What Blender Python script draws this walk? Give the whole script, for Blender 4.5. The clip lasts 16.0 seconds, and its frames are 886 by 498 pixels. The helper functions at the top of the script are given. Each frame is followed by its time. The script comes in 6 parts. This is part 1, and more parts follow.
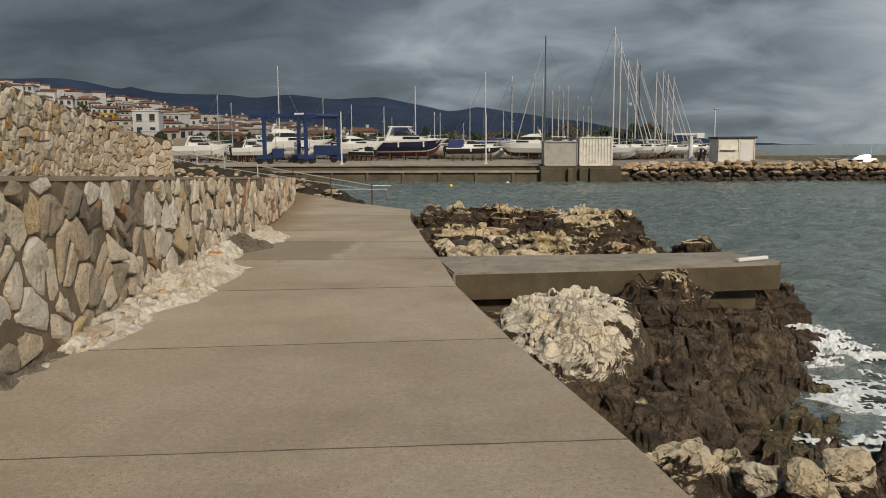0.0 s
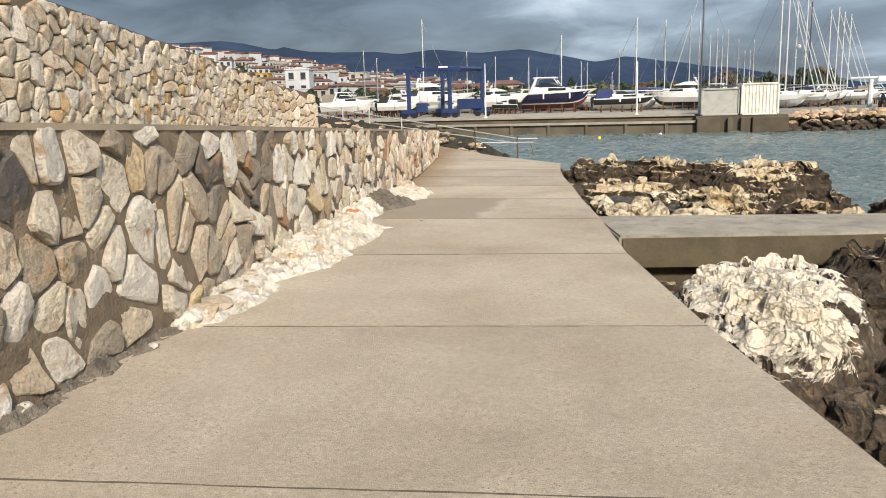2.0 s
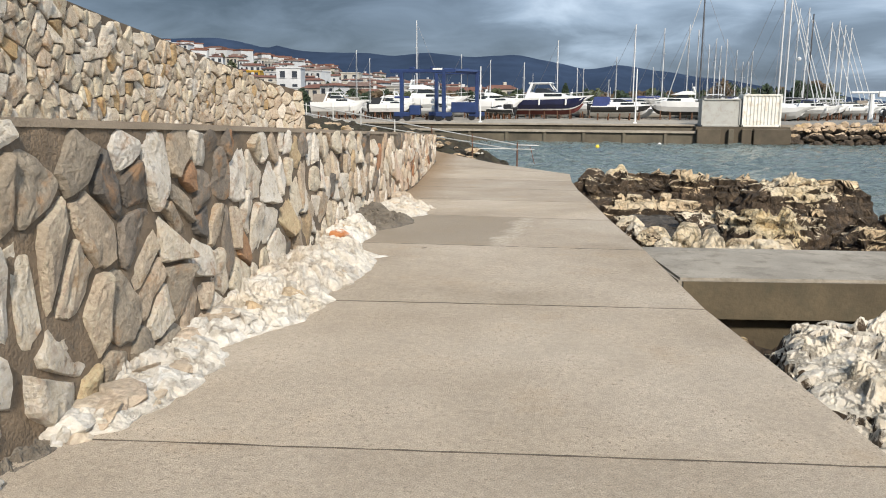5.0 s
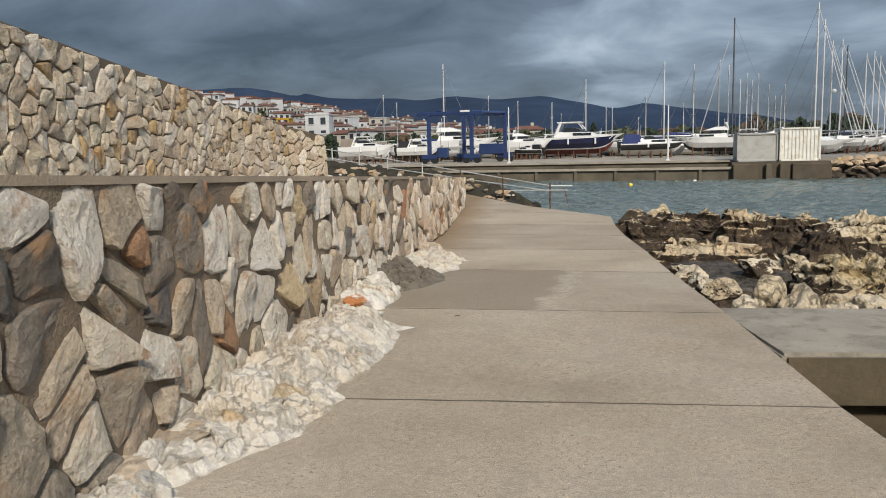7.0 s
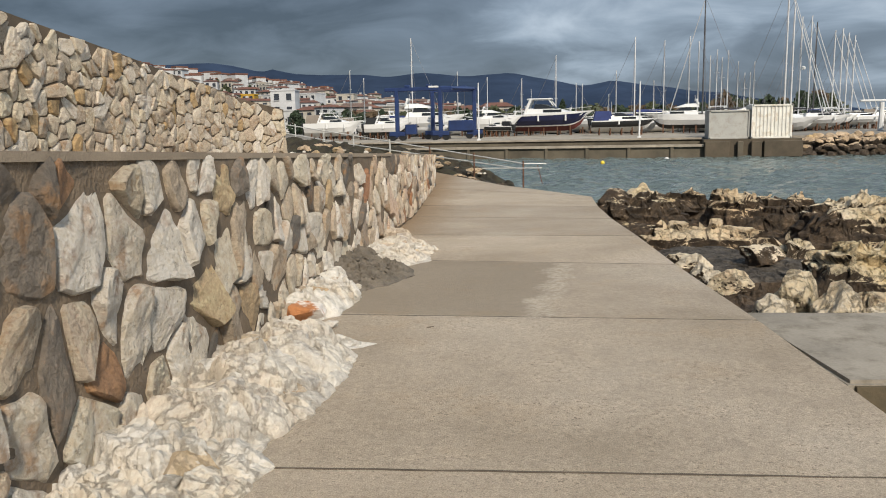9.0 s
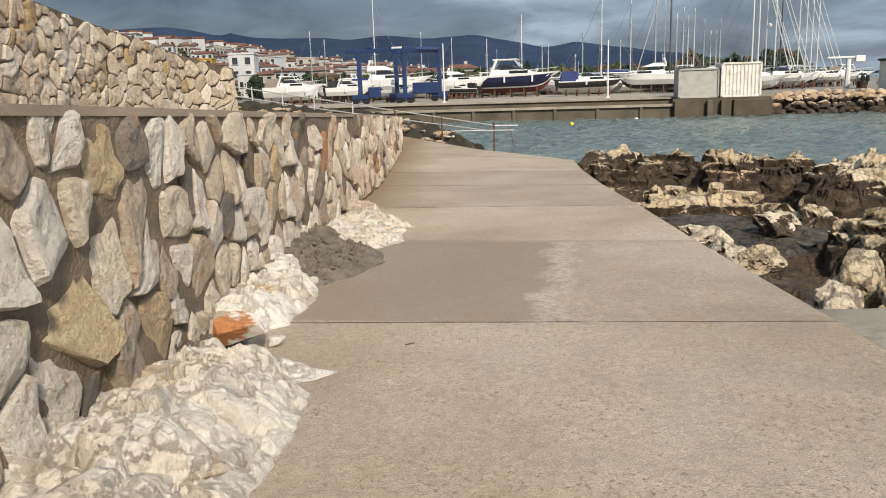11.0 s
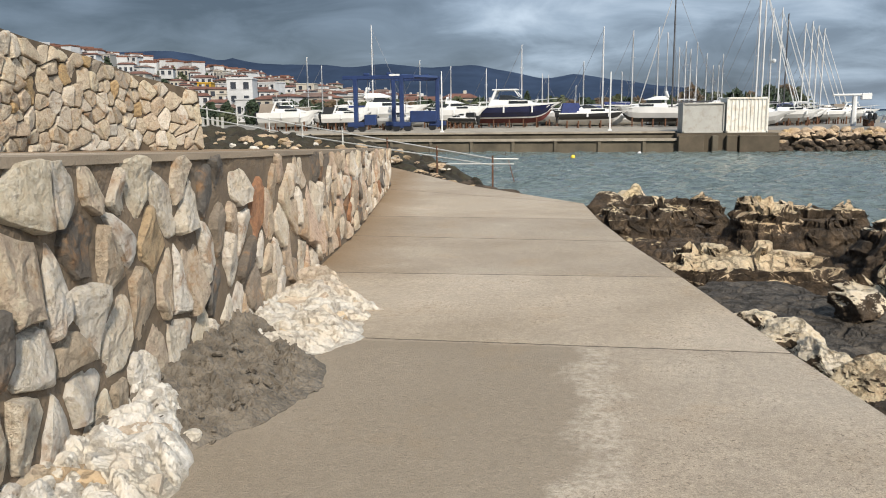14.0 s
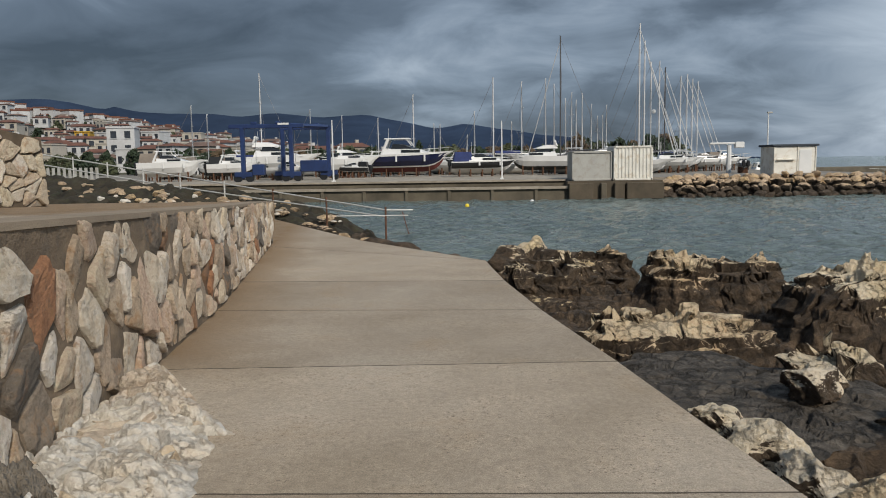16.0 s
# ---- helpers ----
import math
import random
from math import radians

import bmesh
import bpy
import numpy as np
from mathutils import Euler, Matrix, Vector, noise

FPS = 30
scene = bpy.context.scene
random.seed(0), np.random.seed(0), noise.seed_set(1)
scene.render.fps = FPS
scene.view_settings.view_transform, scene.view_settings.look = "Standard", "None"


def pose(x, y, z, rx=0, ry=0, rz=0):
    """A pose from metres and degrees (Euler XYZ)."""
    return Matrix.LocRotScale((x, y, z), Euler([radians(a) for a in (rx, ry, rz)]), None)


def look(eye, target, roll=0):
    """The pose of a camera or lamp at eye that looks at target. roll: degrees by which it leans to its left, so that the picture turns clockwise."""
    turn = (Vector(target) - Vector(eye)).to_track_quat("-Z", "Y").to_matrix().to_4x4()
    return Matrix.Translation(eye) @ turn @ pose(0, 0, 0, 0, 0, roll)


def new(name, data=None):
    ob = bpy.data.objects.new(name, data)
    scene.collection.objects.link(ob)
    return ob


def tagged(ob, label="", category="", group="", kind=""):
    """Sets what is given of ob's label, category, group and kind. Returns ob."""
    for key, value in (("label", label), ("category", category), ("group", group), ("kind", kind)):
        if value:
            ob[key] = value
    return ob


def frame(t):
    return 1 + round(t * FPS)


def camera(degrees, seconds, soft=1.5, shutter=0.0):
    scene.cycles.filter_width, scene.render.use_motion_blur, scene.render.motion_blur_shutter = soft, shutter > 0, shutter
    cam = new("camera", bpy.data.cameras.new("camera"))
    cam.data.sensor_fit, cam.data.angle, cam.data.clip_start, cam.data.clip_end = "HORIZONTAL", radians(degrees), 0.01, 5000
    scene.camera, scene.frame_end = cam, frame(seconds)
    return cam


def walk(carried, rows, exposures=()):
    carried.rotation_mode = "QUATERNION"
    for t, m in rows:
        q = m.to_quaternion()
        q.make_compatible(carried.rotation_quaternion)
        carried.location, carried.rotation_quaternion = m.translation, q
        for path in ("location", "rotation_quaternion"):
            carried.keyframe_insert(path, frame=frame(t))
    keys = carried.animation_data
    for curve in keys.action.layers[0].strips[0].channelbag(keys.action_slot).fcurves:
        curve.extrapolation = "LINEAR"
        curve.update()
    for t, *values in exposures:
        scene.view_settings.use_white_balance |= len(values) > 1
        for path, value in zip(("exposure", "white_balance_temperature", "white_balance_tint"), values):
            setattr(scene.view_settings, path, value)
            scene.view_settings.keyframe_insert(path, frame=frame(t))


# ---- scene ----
cam = camera(59.6, 16.0, soft=1.0)
METRES, EYE, TILT, LEAN, TURN = 10.3, 1.5, -7.4, 0.0, 2.2
ROWS = [
    (0.0, 0.0, 0.0, 0.0, -0.0, -0.22, 0.34),
    (0.5, -0.002, 0.026, -0.0004, 4.36, -1.59, -0.53),
    (1.0, -0.0096, 0.0531, 0.0027, 7.98, -2.43, 0.1),
    (1.5, -0.0106, 0.083, 0.0035, 11.15, -2.96, 0.26),
    (2.0, -0.0211, 0.1124, 0.0038, 10.51, -3.52, 0.21),
    (2.5, -0.0296, 0.1419, 0.0069, 9.77, -3.92, 0.25),
    (3.0, -0.0346, 0.1717, 0.0103, 11.33, -4.81, -0.87),
    (3.5, -0.0488, 0.2009, 0.0138, 11.48, -4.25, -1.8),
    (6.0, -0.0847, 0.3417, 0.0283, 9.02, -1.82, -0.86),
    (6.5, -0.0945, 0.372, 0.034, 9.78, -0.42, -1.17),
    (7.0, -0.0974, 0.4043, 0.0352, 11.88, -0.23, -0.14),
    (7.5, -0.1041, 0.4348, 0.036, 11.3, -0.46, 0.48),
    (8.0, -0.1066, 0.4645, 0.0402, 9.89, -0.89, 0.12),
    (10.5, -0.1482, 0.6097, 0.0494, 9.25, -3.91, 0.06),
    (11.0, -0.1501, 0.6445, 0.052, 7.02, -4.53, 1.01),
    (11.5, -0.1561, 0.6778, 0.0561, 4.55, -4.83, 0.56),
    (12.0, -0.1606, 0.7104, 0.0626, 1.56, -4.62, 2.03),
    (12.5, -0.1575, 0.7437, 0.0671, 1.15, -3.69, 2.34),
    (13.0, -0.1601, 0.7789, 0.0705, -0.07, -2.28, 0.94),
    (13.5, -0.1617, 0.8088, 0.0746, 2.36, -2.37, 0.56),
    (14.0, -0.1628, 0.8392, 0.0792, 6.81, -2.48, -0.18),
    (14.5, -0.1723, 0.8713, 0.0844, 8.5, -1.77, -0.29),
    (15.0, -0.1734, 0.9016, 0.0868, 9.43, -0.27, -0.31),
    (15.5, -0.1689, 0.9346, 0.092, 5.03, 0.56, -0.17),
    (16.0, -0.1673, 0.9687, 0.097, -0.94, 1.01, 1.08),
]
walk(cam, [(t, pose(0, 0, EYE, TILT, LEAN, TURN) @ pose(METRES * x, METRES * y, METRES * z, 90 + pitch, roll, yaw)) for t, x, y, z, yaw, pitch, roll in ROWS],
     [(0.0, -0.44, 7250, 10), (0.5, 0.02, 7100, 10), (1.0, 0.23, 6900, 10), (1.5, 0.39, 6850, 10), (2.0, 0.54, 6700, 10), (2.5, 0.50, 6600, 10), (3.0, 0.50, 6550, 10), (3.5, 0.53, 6400, 10), (6.0, 0.27, 6350, 10), (6.5, -0.04, 6400, 10), (7.0, 0.03, 6450, 10), (7.5, 0.34, 6400, 10), (8.0, 0.08, 6450, 10), (10.5, 0.30, 6700, 10), (11.0, 0.33, 6700, 10),
      (12.0, 0.39, 6450, 10), (12.5, 0.34, 6400, 10), (13.0, 0.06, 6380, 10), (13.5, -0.03, 6520, 10), (14.0, 0.40, 6500, 10), (14.5, 0.39, 6450, 10), (15.0, 0.39, 6450, 10), (15.5, 0.06, 6480, 10), (16.0, -0.28, 6400, 10)])

# ---- exposure of the walk, light and sky ----
def socket(node_tree, a, b):
    node_tree.links.new(a, b)


def make_world():
    w = bpy.data.worlds.new("overcast_sky")
    scene.world = w
    w.use_nodes = True
    nt = w.node_tree
    nt.nodes.clear()
    N = nt.nodes.new
    out, bg = N("ShaderNodeOutputWorld"), N("ShaderNodeBackground")
    sky = N("ShaderNodeTexSky")
    sky.sky_type, sky.sun_disc = "NISHITA", False
    sky.sun_elevation, sky.sun_rotation = radians(SUN_UP), radians(SUN_AZ)
    tc, sep = N("ShaderNodeTexCoord"), N("ShaderNodeSeparateXYZ")
    socket(nt, tc.outputs["Generated"], sep.inputs[0])

    def m(op, a, b=None):
        n = N("ShaderNodeMath")
        n.operation = op
        for i, v in enumerate((a, b)):
            if v is None:
                continue
            if isinstance(v, (int, float)):
                n.inputs[i].default_value = v
            else:
                socket(nt, v, n.inputs[i])
        return n.outputs[0]

    up = m("MAXIMUM", sep.outputs[2], 0.0)
    den = m("ADD", up, 0.30)
    u, v = m("DIVIDE", sep.outputs[0], den), m("DIVIDE", sep.outputs[1], den)
    comb = N("ShaderNodeCombineXYZ")
    socket(nt, m("MULTIPLY", u, 0.8), comb.inputs[0])
    socket(nt, m("MULTIPLY", v, 0.95), comb.inputs[1])
    comb.inputs[2].default_value = 3.7

    def cloud(scale, detail, distort, off):
        mp = N("ShaderNodeMapping")
        mp.inputs["Location"].default_value = off
        socket(nt, comb.outputs[0], mp.inputs[0])
        n = N("ShaderNodeTexNoise")
        n.inputs["Scale"].default_value, n.inputs["Detail"].default_value = scale, detail
        n.inputs["Roughness"].default_value, n.inputs["Distortion"].default_value = 0.55, distort
        socket(nt, mp.outputs[0], n.inputs["Vector"])
        return n.outputs["Fac"]

    big = cloud(1.25, 3, 0.2, (2.3, 0.6, 0))
    fine = cloud(3.6, 10, 0.5, (5.0, 1.0, 0))
    mix = m("ADD", m("MULTIPLY", big, 0.58), m("MULTIPLY", fine, 0.42))
    # brighter gaps out over the sea, to the right of the hills
    side = m("ADD", m("MULTIPLY", sep.outputs[0], 0.20), 0.018)
    low = m("MULTIPLY", m("SUBTRACT", 0.16, up), m("MULTIPLY", sep.outputs[0], 0.30))
    low = m("ADD", low, m("MULTIPLY", m("SUBTRACT", m("MINIMUM", up, 0.30), 0.17), 0.28))
    far = m("MULTIPLY", m("MAXIMUM", m("SUBTRACT", sep.outputs[0], 0.34), 0.0), 0.85)
    mix = m("ADD", mix, m("ADD", m("ADD", side, low), far))
    ramp = N("ShaderNodeValToRGB")
    e = ramp.color_ramp.elements
    e[0].position, e[0].color = 0.33, (0.064, 0.090, 0.124, 1)
    e[1].position, e[1].color = 0.74, (0.60, 0.70, 0.81, 1)
    k = e.new(0.50)
    k.color = (0.168, 0.219, 0.286, 1)
    k = e.new(0.58)
    k.color = (0.30, 0.378, 0.475, 1)
    socket(nt, mix, ramp.inputs[0])
    skymul = N("ShaderNodeVectorMath")
    skymul.operation = "SCALE"
    skymul.inputs["Scale"].default_value = 0.08
    socket(nt, sky.outputs[0], skymul.inputs[0])
    blend = N("ShaderNodeMix")
    blend.data_type = "RGBA"
    blend.inputs["Factor"].default_value = 0.9
    socket(nt, skymul.outputs[0], blend.inputs["A"])
    socket(nt, ramp.outputs[0], blend.inputs["B"])
    # the cloud deck is thinner and brighter overhead
    high = N("ShaderNodeMapRange")
    high.inputs["From Min"].default_value, high.inputs["From Max"].default_value = 0.34, 0.75
    high.inputs["To Min"].default_value, high.inputs["To Max"].default_value = 1.0, 1.6
    socket(nt, sep.outputs[2], high.inputs["Value"])
    lift = N("ShaderNodeVectorMath")
    lift.operation = "SCALE"
    socket(nt, blend.outputs["Result"], lift.inputs[0])
    socket(nt, high.outputs["Result"], lift.inputs["Scale"])
    socket(nt, lift.outputs[0], bg.inputs[0])
    bg.inputs[1].default_value = SKY
    socket(nt, bg.outputs[0], out.inputs[0])


SUN_UP, SUN_AZ, SUN_POWER, SKY = 38.0, 140.0, 4.1, 0.95
make_world()
sun_data = bpy.data.lights.new("sun", "SUN")
sun_data.energy, sun_data.angle, sun_data.color = SUN_POWER, radians(6.0), (1.0, 0.90, 0.76)
sun = new("sun", sun_data)
# the sun stands over the sea, behind the walker's right shoulder
sun.matrix_world = look((17.5, -26.5, 28), (0, 8, 0))


# ---- materials ----
def material(name, base, rough=0.8, metal=0.0):
    mt = bpy.data.materials.new(name)
    mt.use_nodes = True
    b = mt.node_tree.nodes["Principled BSDF"]
    b.inputs["Base Color"].default_value = (*base, 1)
    b.inputs["Roughness"].default_value, b.inputs["Metallic"].default_value = rough, metal
    return mt


def nz(nt, vec, scale, detail=6.0, rough=0.6, kind="ShaderNodeTexNoise"):
    n = nt.nodes.new(kind)
    n.inputs["Scale"].default_value = scale
    if kind == "ShaderNodeTexNoise":
        n.inputs["Detail"].default_value, n.inputs["Roughness"].default_value = detail, rough
    if vec is not None:
        nt.links.new(vec, n.inputs["Vector"])
    return n


def ramp_of(nt, fac, stops, sharp=False):
    r = nt.nodes.new("ShaderNodeValToRGB")
    if sharp:
        r.color_ramp.interpolation = "CONSTANT"
    e = r.color_ramp.elements
    e[0].position, e[1].position = stops[0][0], stops[-1][0]
    e[0].color, e[1].color = (*stops[0][1], 1), (*stops[-1][1], 1)
    for p, c in stops[1:-1]:
        e.new(p).color = (*c, 1)
    nt.links.new(fac, r.inputs[0])
    return r.outputs[0]


def mixc(nt, fac, a, b, how="MIX"):
    n = nt.nodes.new("ShaderNodeMix")
    n.data_type, n.blend_type = "RGBA", how
    for key, v in (("Factor", fac), ("A", a), ("B", b)):
        if isinstance(v, (int, float)):
            n.inputs[key].default_value = v
        elif isinstance(v, tuple):
            n.inputs[key].default_value = (*v, 1)
        else:
            nt.links.new(v, n.inputs[key])
    return n.outputs["Result"]


def maths(nt, op, a, b=0.0, clamp=False):
    n = nt.nodes.new("ShaderNodeMath")
    n.operation, n.use_clamp = op, clamp
    for i, v in enumerate((a, b)):
        if isinstance(v, (int, float)):
            n.inputs[i].default_value = v
        else:
            nt.links.new(v, n.inputs[i])
    return n.outputs[0]


def grey(c):
    return (c, c, c)


def bump(mt, height, strength, dist):
    nt = mt.node_tree
    n = nt.nodes.new("ShaderNodeBump")
    n.inputs["Strength"].default_value, n.inputs["Distance"].default_value = strength, dist
    nt.links.new(height, n.inputs["Height"])
    nt.links.new(n.outputs[0], nt.nodes["Principled BSDF"].inputs["Normal"])


def place(nt):
    return nt.nodes.new("ShaderNodeNewGeometry").outputs["Position"]


def worn(name, base, rough=0.7, metal=0.0, scale=3.0, spread=0.25, grain=60.0, relief=0.0, dirt=None):
    """A surface with stains at one scale and grain at another."""
    mt = material(name, base, rough, metal)
    nt = mt.node_tree
    p = place(nt)
    big, small = nz(nt, p, scale, 5), nz(nt, p, grain, 3)
    lo, hi = tuple(c * (1 - spread) for c in base), tuple(min(1, c * (1 + spread)) for c in base)
    col = ramp_of(nt, big.outputs["Fac"], [(0.3, lo), (0.7, hi)])
    col = mixc(nt, 0.25, col, ramp_of(nt, small.outputs["Fac"], [(0.3, grey(0.35)), (0.7, grey(0.65))]), "OVERLAY")
    if dirt:
        d = nz(nt, p, scale * 2.3, 8, 0.7)
        col = mixc(nt, ramp_of(nt, d.outputs["Fac"], [(0.5, grey(0)), (0.68, grey(0.8))]), col, dirt)
    b = nt.nodes["Principled BSDF"]
    nt.links.new(col, b.inputs["Base Color"])
    if relief:
        bump(mt, small.outputs["Fac"], 0.6, relief)
    return mt


def stone_material(name, stops, island=False, wear=(0.38, 0.215, 0.10)):
    """Dressed stone: one tint a stone, mottled, with rust veins and a rough face."""
    mt = material(name, (0.5, 0.45, 0.4), 0.88)
    nt = mt.node_tree
    p = place(nt)
    if island:
        rnd = nt.nodes.new("ShaderNodeNewGeometry").outputs["Random Per Island"]
    else:
        rnd = nt.nodes.new("ShaderNodeObjectInfo").outputs["Random"]
    col = ramp_of(nt, rnd, stops, True)
    shade = maths(nt, "FRACT", maths(nt, "MULTIPLY", rnd, 37.0))
    col = mixc(nt, 0.55, col, ramp_of(nt, shade, [(0, grey(0.36)), (1, grey(0.64))]), "OVERLAY")
    a, b2, c = nz(nt, p, 9.0, 8, 0.65), nz(nt, p, 45.0, 8, 0.7), nz(nt, p, 3.2, 4)
    col = mixc(nt, 0.6, col, ramp_of(nt, a.outputs["Fac"], [(0.32, grey(0.34)), (0.68, grey(0.68))]), "OVERLAY")
    col = mixc(nt, 0.5, col, ramp_of(nt, b2.outputs["Fac"], [(0.35, grey(0.25)), (0.65, grey(0.70))]), "OVERLAY")
    pit = nz(nt, p, 22.0, 5, 0.7)
    col = mixc(nt, ramp_of(nt, pit.outputs["Fac"], [(0.56, grey(0)), (0.66, grey(0.55))]), col, (0.18, 0.14, 0.10))
    rust = maths(nt, "MULTIPLY", ramp_of(nt, a.outputs["Fac"], [(0.49, grey(0)), (0.62, grey(0.75))]),
                 ramp_of(nt, c.outputs["Fac"], [(0.46, grey(0)), (0.58, grey(1))]))
    col = mixc(nt, rust, col, wear)
    nt.links.new(col, nt.nodes["Principled BSDF"].inputs["Base Color"])
    h = maths(nt, "ADD", maths(nt, "MULTIPLY", a.outputs["Fac"], 0.2), maths(nt, "MULTIPLY", b2.outputs["Fac"], 0.9))
    h = maths(nt, "SUBTRACT", h, maths(nt, "MULTIPLY", pit.outputs["Fac"], 0.5))
    bump(mt, h, 0.9, 0.06)
    return mt


LOW_STOPS = [(0.0, (0.56, 0.465, 0.345)), (0.15, (0.71, 0.64, 0.535)), (0.42, (0.49, 0.40, 0.295)), (0.50, (0.63, 0.54, 0.415)), (0.66, (0.38, 0.32, 0.245)),
             (0.71, (0.56, 0.43, 0.26)), (0.76, (0.72, 0.66, 0.57)), (0.955, (0.40, 0.225, 0.12))]
DARK_STOPS = [(0.0, (0.185, 0.155, 0.124)), (0.35, (0.25, 0.21, 0.168)), (0.62, (0.155, 0.140, 0.122)), (0.85, (0.31, 0.255, 0.195)), (0.97, (0.26, 0.15, 0.085))]
FAR_STOPS = [(0.0, (0.58, 0.475, 0.35)), (0.18, (0.71, 0.63, 0.52)), (0.42, (0.50, 0.39, 0.28)), (0.52, (0.63, 0.50, 0.375)),
             (0.68, (0.39, 0.315, 0.24)), (0.75, (0.70, 0.625, 0.53)), (0.93, (0.40, 0.20, 0.105))]
UP_STOPS = [(0.0, (0.60, 0.51, 0.38)), (0.2, (0.70, 0.62, 0.505)), (0.42, (0.52, 0.435, 0.325)), (0.58, (0.62, 0.525, 0.395)),
            (0.80, (0.40, 0.34, 0.265)), (0.87, (0.63, 0.57, 0.48)), (0.96, (0.50, 0.35, 0.18))]
M_STONE = stone_material("wall_stone", LOW_STOPS)
M_STONE_FAR = stone_material("wall_stone_rest", FAR_STOPS, True)
M_STONE_DARK = stone_material("grim_wall_stone", DARK_STOPS)
M_STONE_DARK_REST = stone_material("grim_wall_stone_rest", DARK_STOPS, True)
M_STONE_UP = stone_material("upper_wall_stone", UP_STOPS)
M_STONE_UP_REST = stone_material("upper_wall_stone_rest", UP_STOPS, True)
M_MORTAR = worn("mortar", (0.160, 0.118, 0.078), 0.95, scale=4.5, spread=0.35, grain=55, relief=0.03, dirt=(0.10, 0.084, 0.066))
M_MORTAR_DEEP = worn("deep_joint_mortar", (0.11, 0.082, 0.055), 0.95, scale=3, spread=0.3, grain=55, relief=0.02)
M_CAP = worn("cap_mortar", (0.27, 0.215, 0.155), 0.95, scale=1.6, spread=0.2, grain=90, relief=0.01)
M_EARTH = worn("mortar_mound", (0.140, 0.120, 0.095), 0.97, scale=7, spread=0.45, grain=38, relief=0.07, dirt=(0.09, 0.07, 0.05))
M_STEEL = worn("galvanised_steel", (0.50, 0.50, 0.48), 0.5, 0.2, scale=5, spread=0.2)
M_RUST = worn("rusty_steel", (0.12, 0.06, 0.035), 0.85, 0.2, scale=8, spread=0.4)


def concrete():
    mt = material("path_concrete", (0.34, 0.30, 0.24), 0.85)
    nt = mt.node_tree
    p = place(nt)
    big, mid, fine, grit = nz(nt, p, 0.55, 5, 0.55), nz(nt, p, 2.6, 8, 0.65), nz(nt, p, 26, 6, 0.7), nz(nt, p, 150, 3, 0.7)
    col = ramp_of(nt, big.outputs["Fac"], [(0.30, (0.338, 0.273, 0.197)), (0.5, (0.418, 0.345, 0.261)), (0.7, (0.476, 0.404, 0.317))])
    rnd = nt.nodes.new("ShaderNodeObjectInfo").outputs["Random"]
    col = mixc(nt, 0.5, col, ramp_of(nt, rnd, [(0, grey(0.38)), (1, grey(0.58))]), "OVERLAY")
    col = mixc(nt, 0.4, col, ramp_of(nt, mid.outputs["Fac"], [(0.3, grey(0.36)), (0.7, grey(0.64))]), "OVERLAY")
    col = mixc(nt, 0.6, col, ramp_of(nt, fine.outputs["Fac"], [(0.3, grey(0.36)), (0.7, grey(0.64))]), "OVERLAY")
    col = mixc(nt, 0.75, col, ramp_of(nt, grit.outputs["Fac"], [(0.3, grey(0.25)), (0.7, grey(0.72))]), "OVERLAY")
    blot = nz(nt, p, 7.0, 10, 0.75)
    col = mixc(nt, ramp_of(nt, blot.outputs["Fac"], [(0.60, grey(0)), (0.70, grey(0.45))]), col, (0.25, 0.20, 0.145))
    pit = nz(nt, p, 48, 4, 0.75)
    pits = maths(nt, "MULTIPLY", ramp_of(nt, pit.outputs["Fac"], [(0.56, grey(0)), (0.64, grey(1))]), ramp_of(nt, mid.outputs["Fac"], [(0.38, grey(0)), (0.58, grey(0.95))]))
    col = mixc(nt, pits, col, (0.17, 0.135, 0.095))
    # dark damp stain on one slab, with a ragged edge
    sep = nt.nodes.new("ShaderNodeSeparateXYZ")
    nt.links.new(p, sep.inputs[0])
    jag = maths(nt, "MULTIPLY", maths(nt, "SUBTRACT", mid.outputs["Fac"], 0.5), 0.9)
    x = maths(nt, "ADD", sep.outputs[0], jag)
    damp = maths(nt, "MULTIPLY", maths(nt, "MULTIPLY", maths(nt, "SUBTRACT", -1.85, x), 6.0, True),
                 maths(nt, "MULTIPLY", maths(nt, "SUBTRACT", sep.outputs[1], 10.47), 60.0, True))
    damp = maths(nt, "MULTIPLY", damp, maths(nt, "MULTIPLY", maths(nt, "SUBTRACT", 12.86, sep.outputs[1]), 60.0, True))
    col = mixc(nt, maths(nt, "MULTIPLY", damp, maths(nt, "ADD", maths(nt, "MULTIPLY", mid.outputs["Fac"], 0.6), 0.28)), col, (0.235, 0.19, 0.135))
    rim = maths(nt, "MULTIPLY", maths(nt, "SUBTRACT", -1.74, x), 7.0, True)
    rim = maths(nt, "MULTIPLY", maths(nt, "MULTIPLY", rim, maths(nt, "SUBTRACT", 1.0, damp)), maths(nt, "MULTIPLY", maths(nt, "MULTIPLY", maths(nt, "SUBTRACT", sep.outputs[1], 10.47), 60.0, True), maths(nt, "MULTIPLY", maths(nt, "SUBTRACT", 12.86, sep.outputs[1]), 60.0, True)))
    col = mixc(nt, maths(nt, "MULTIPLY", rim, ramp_of(nt, fine.outputs["Fac"], [(0.4, grey(0)), (0.6, grey(0.7))])), col, (0.60, 0.53, 0.43))
    # rusty wash spreading from the far wall's foot
    wx = maths(nt, "ADD", -1.85, maths(nt, "MULTIPLY", sep.outputs[1], -0.158))
    out = maths(nt, "SUBTRACT", x, wx)
    wash = maths(nt, "MULTIPLY", maths(nt, "SUBTRACT", 0.85, out), 1.3, True)
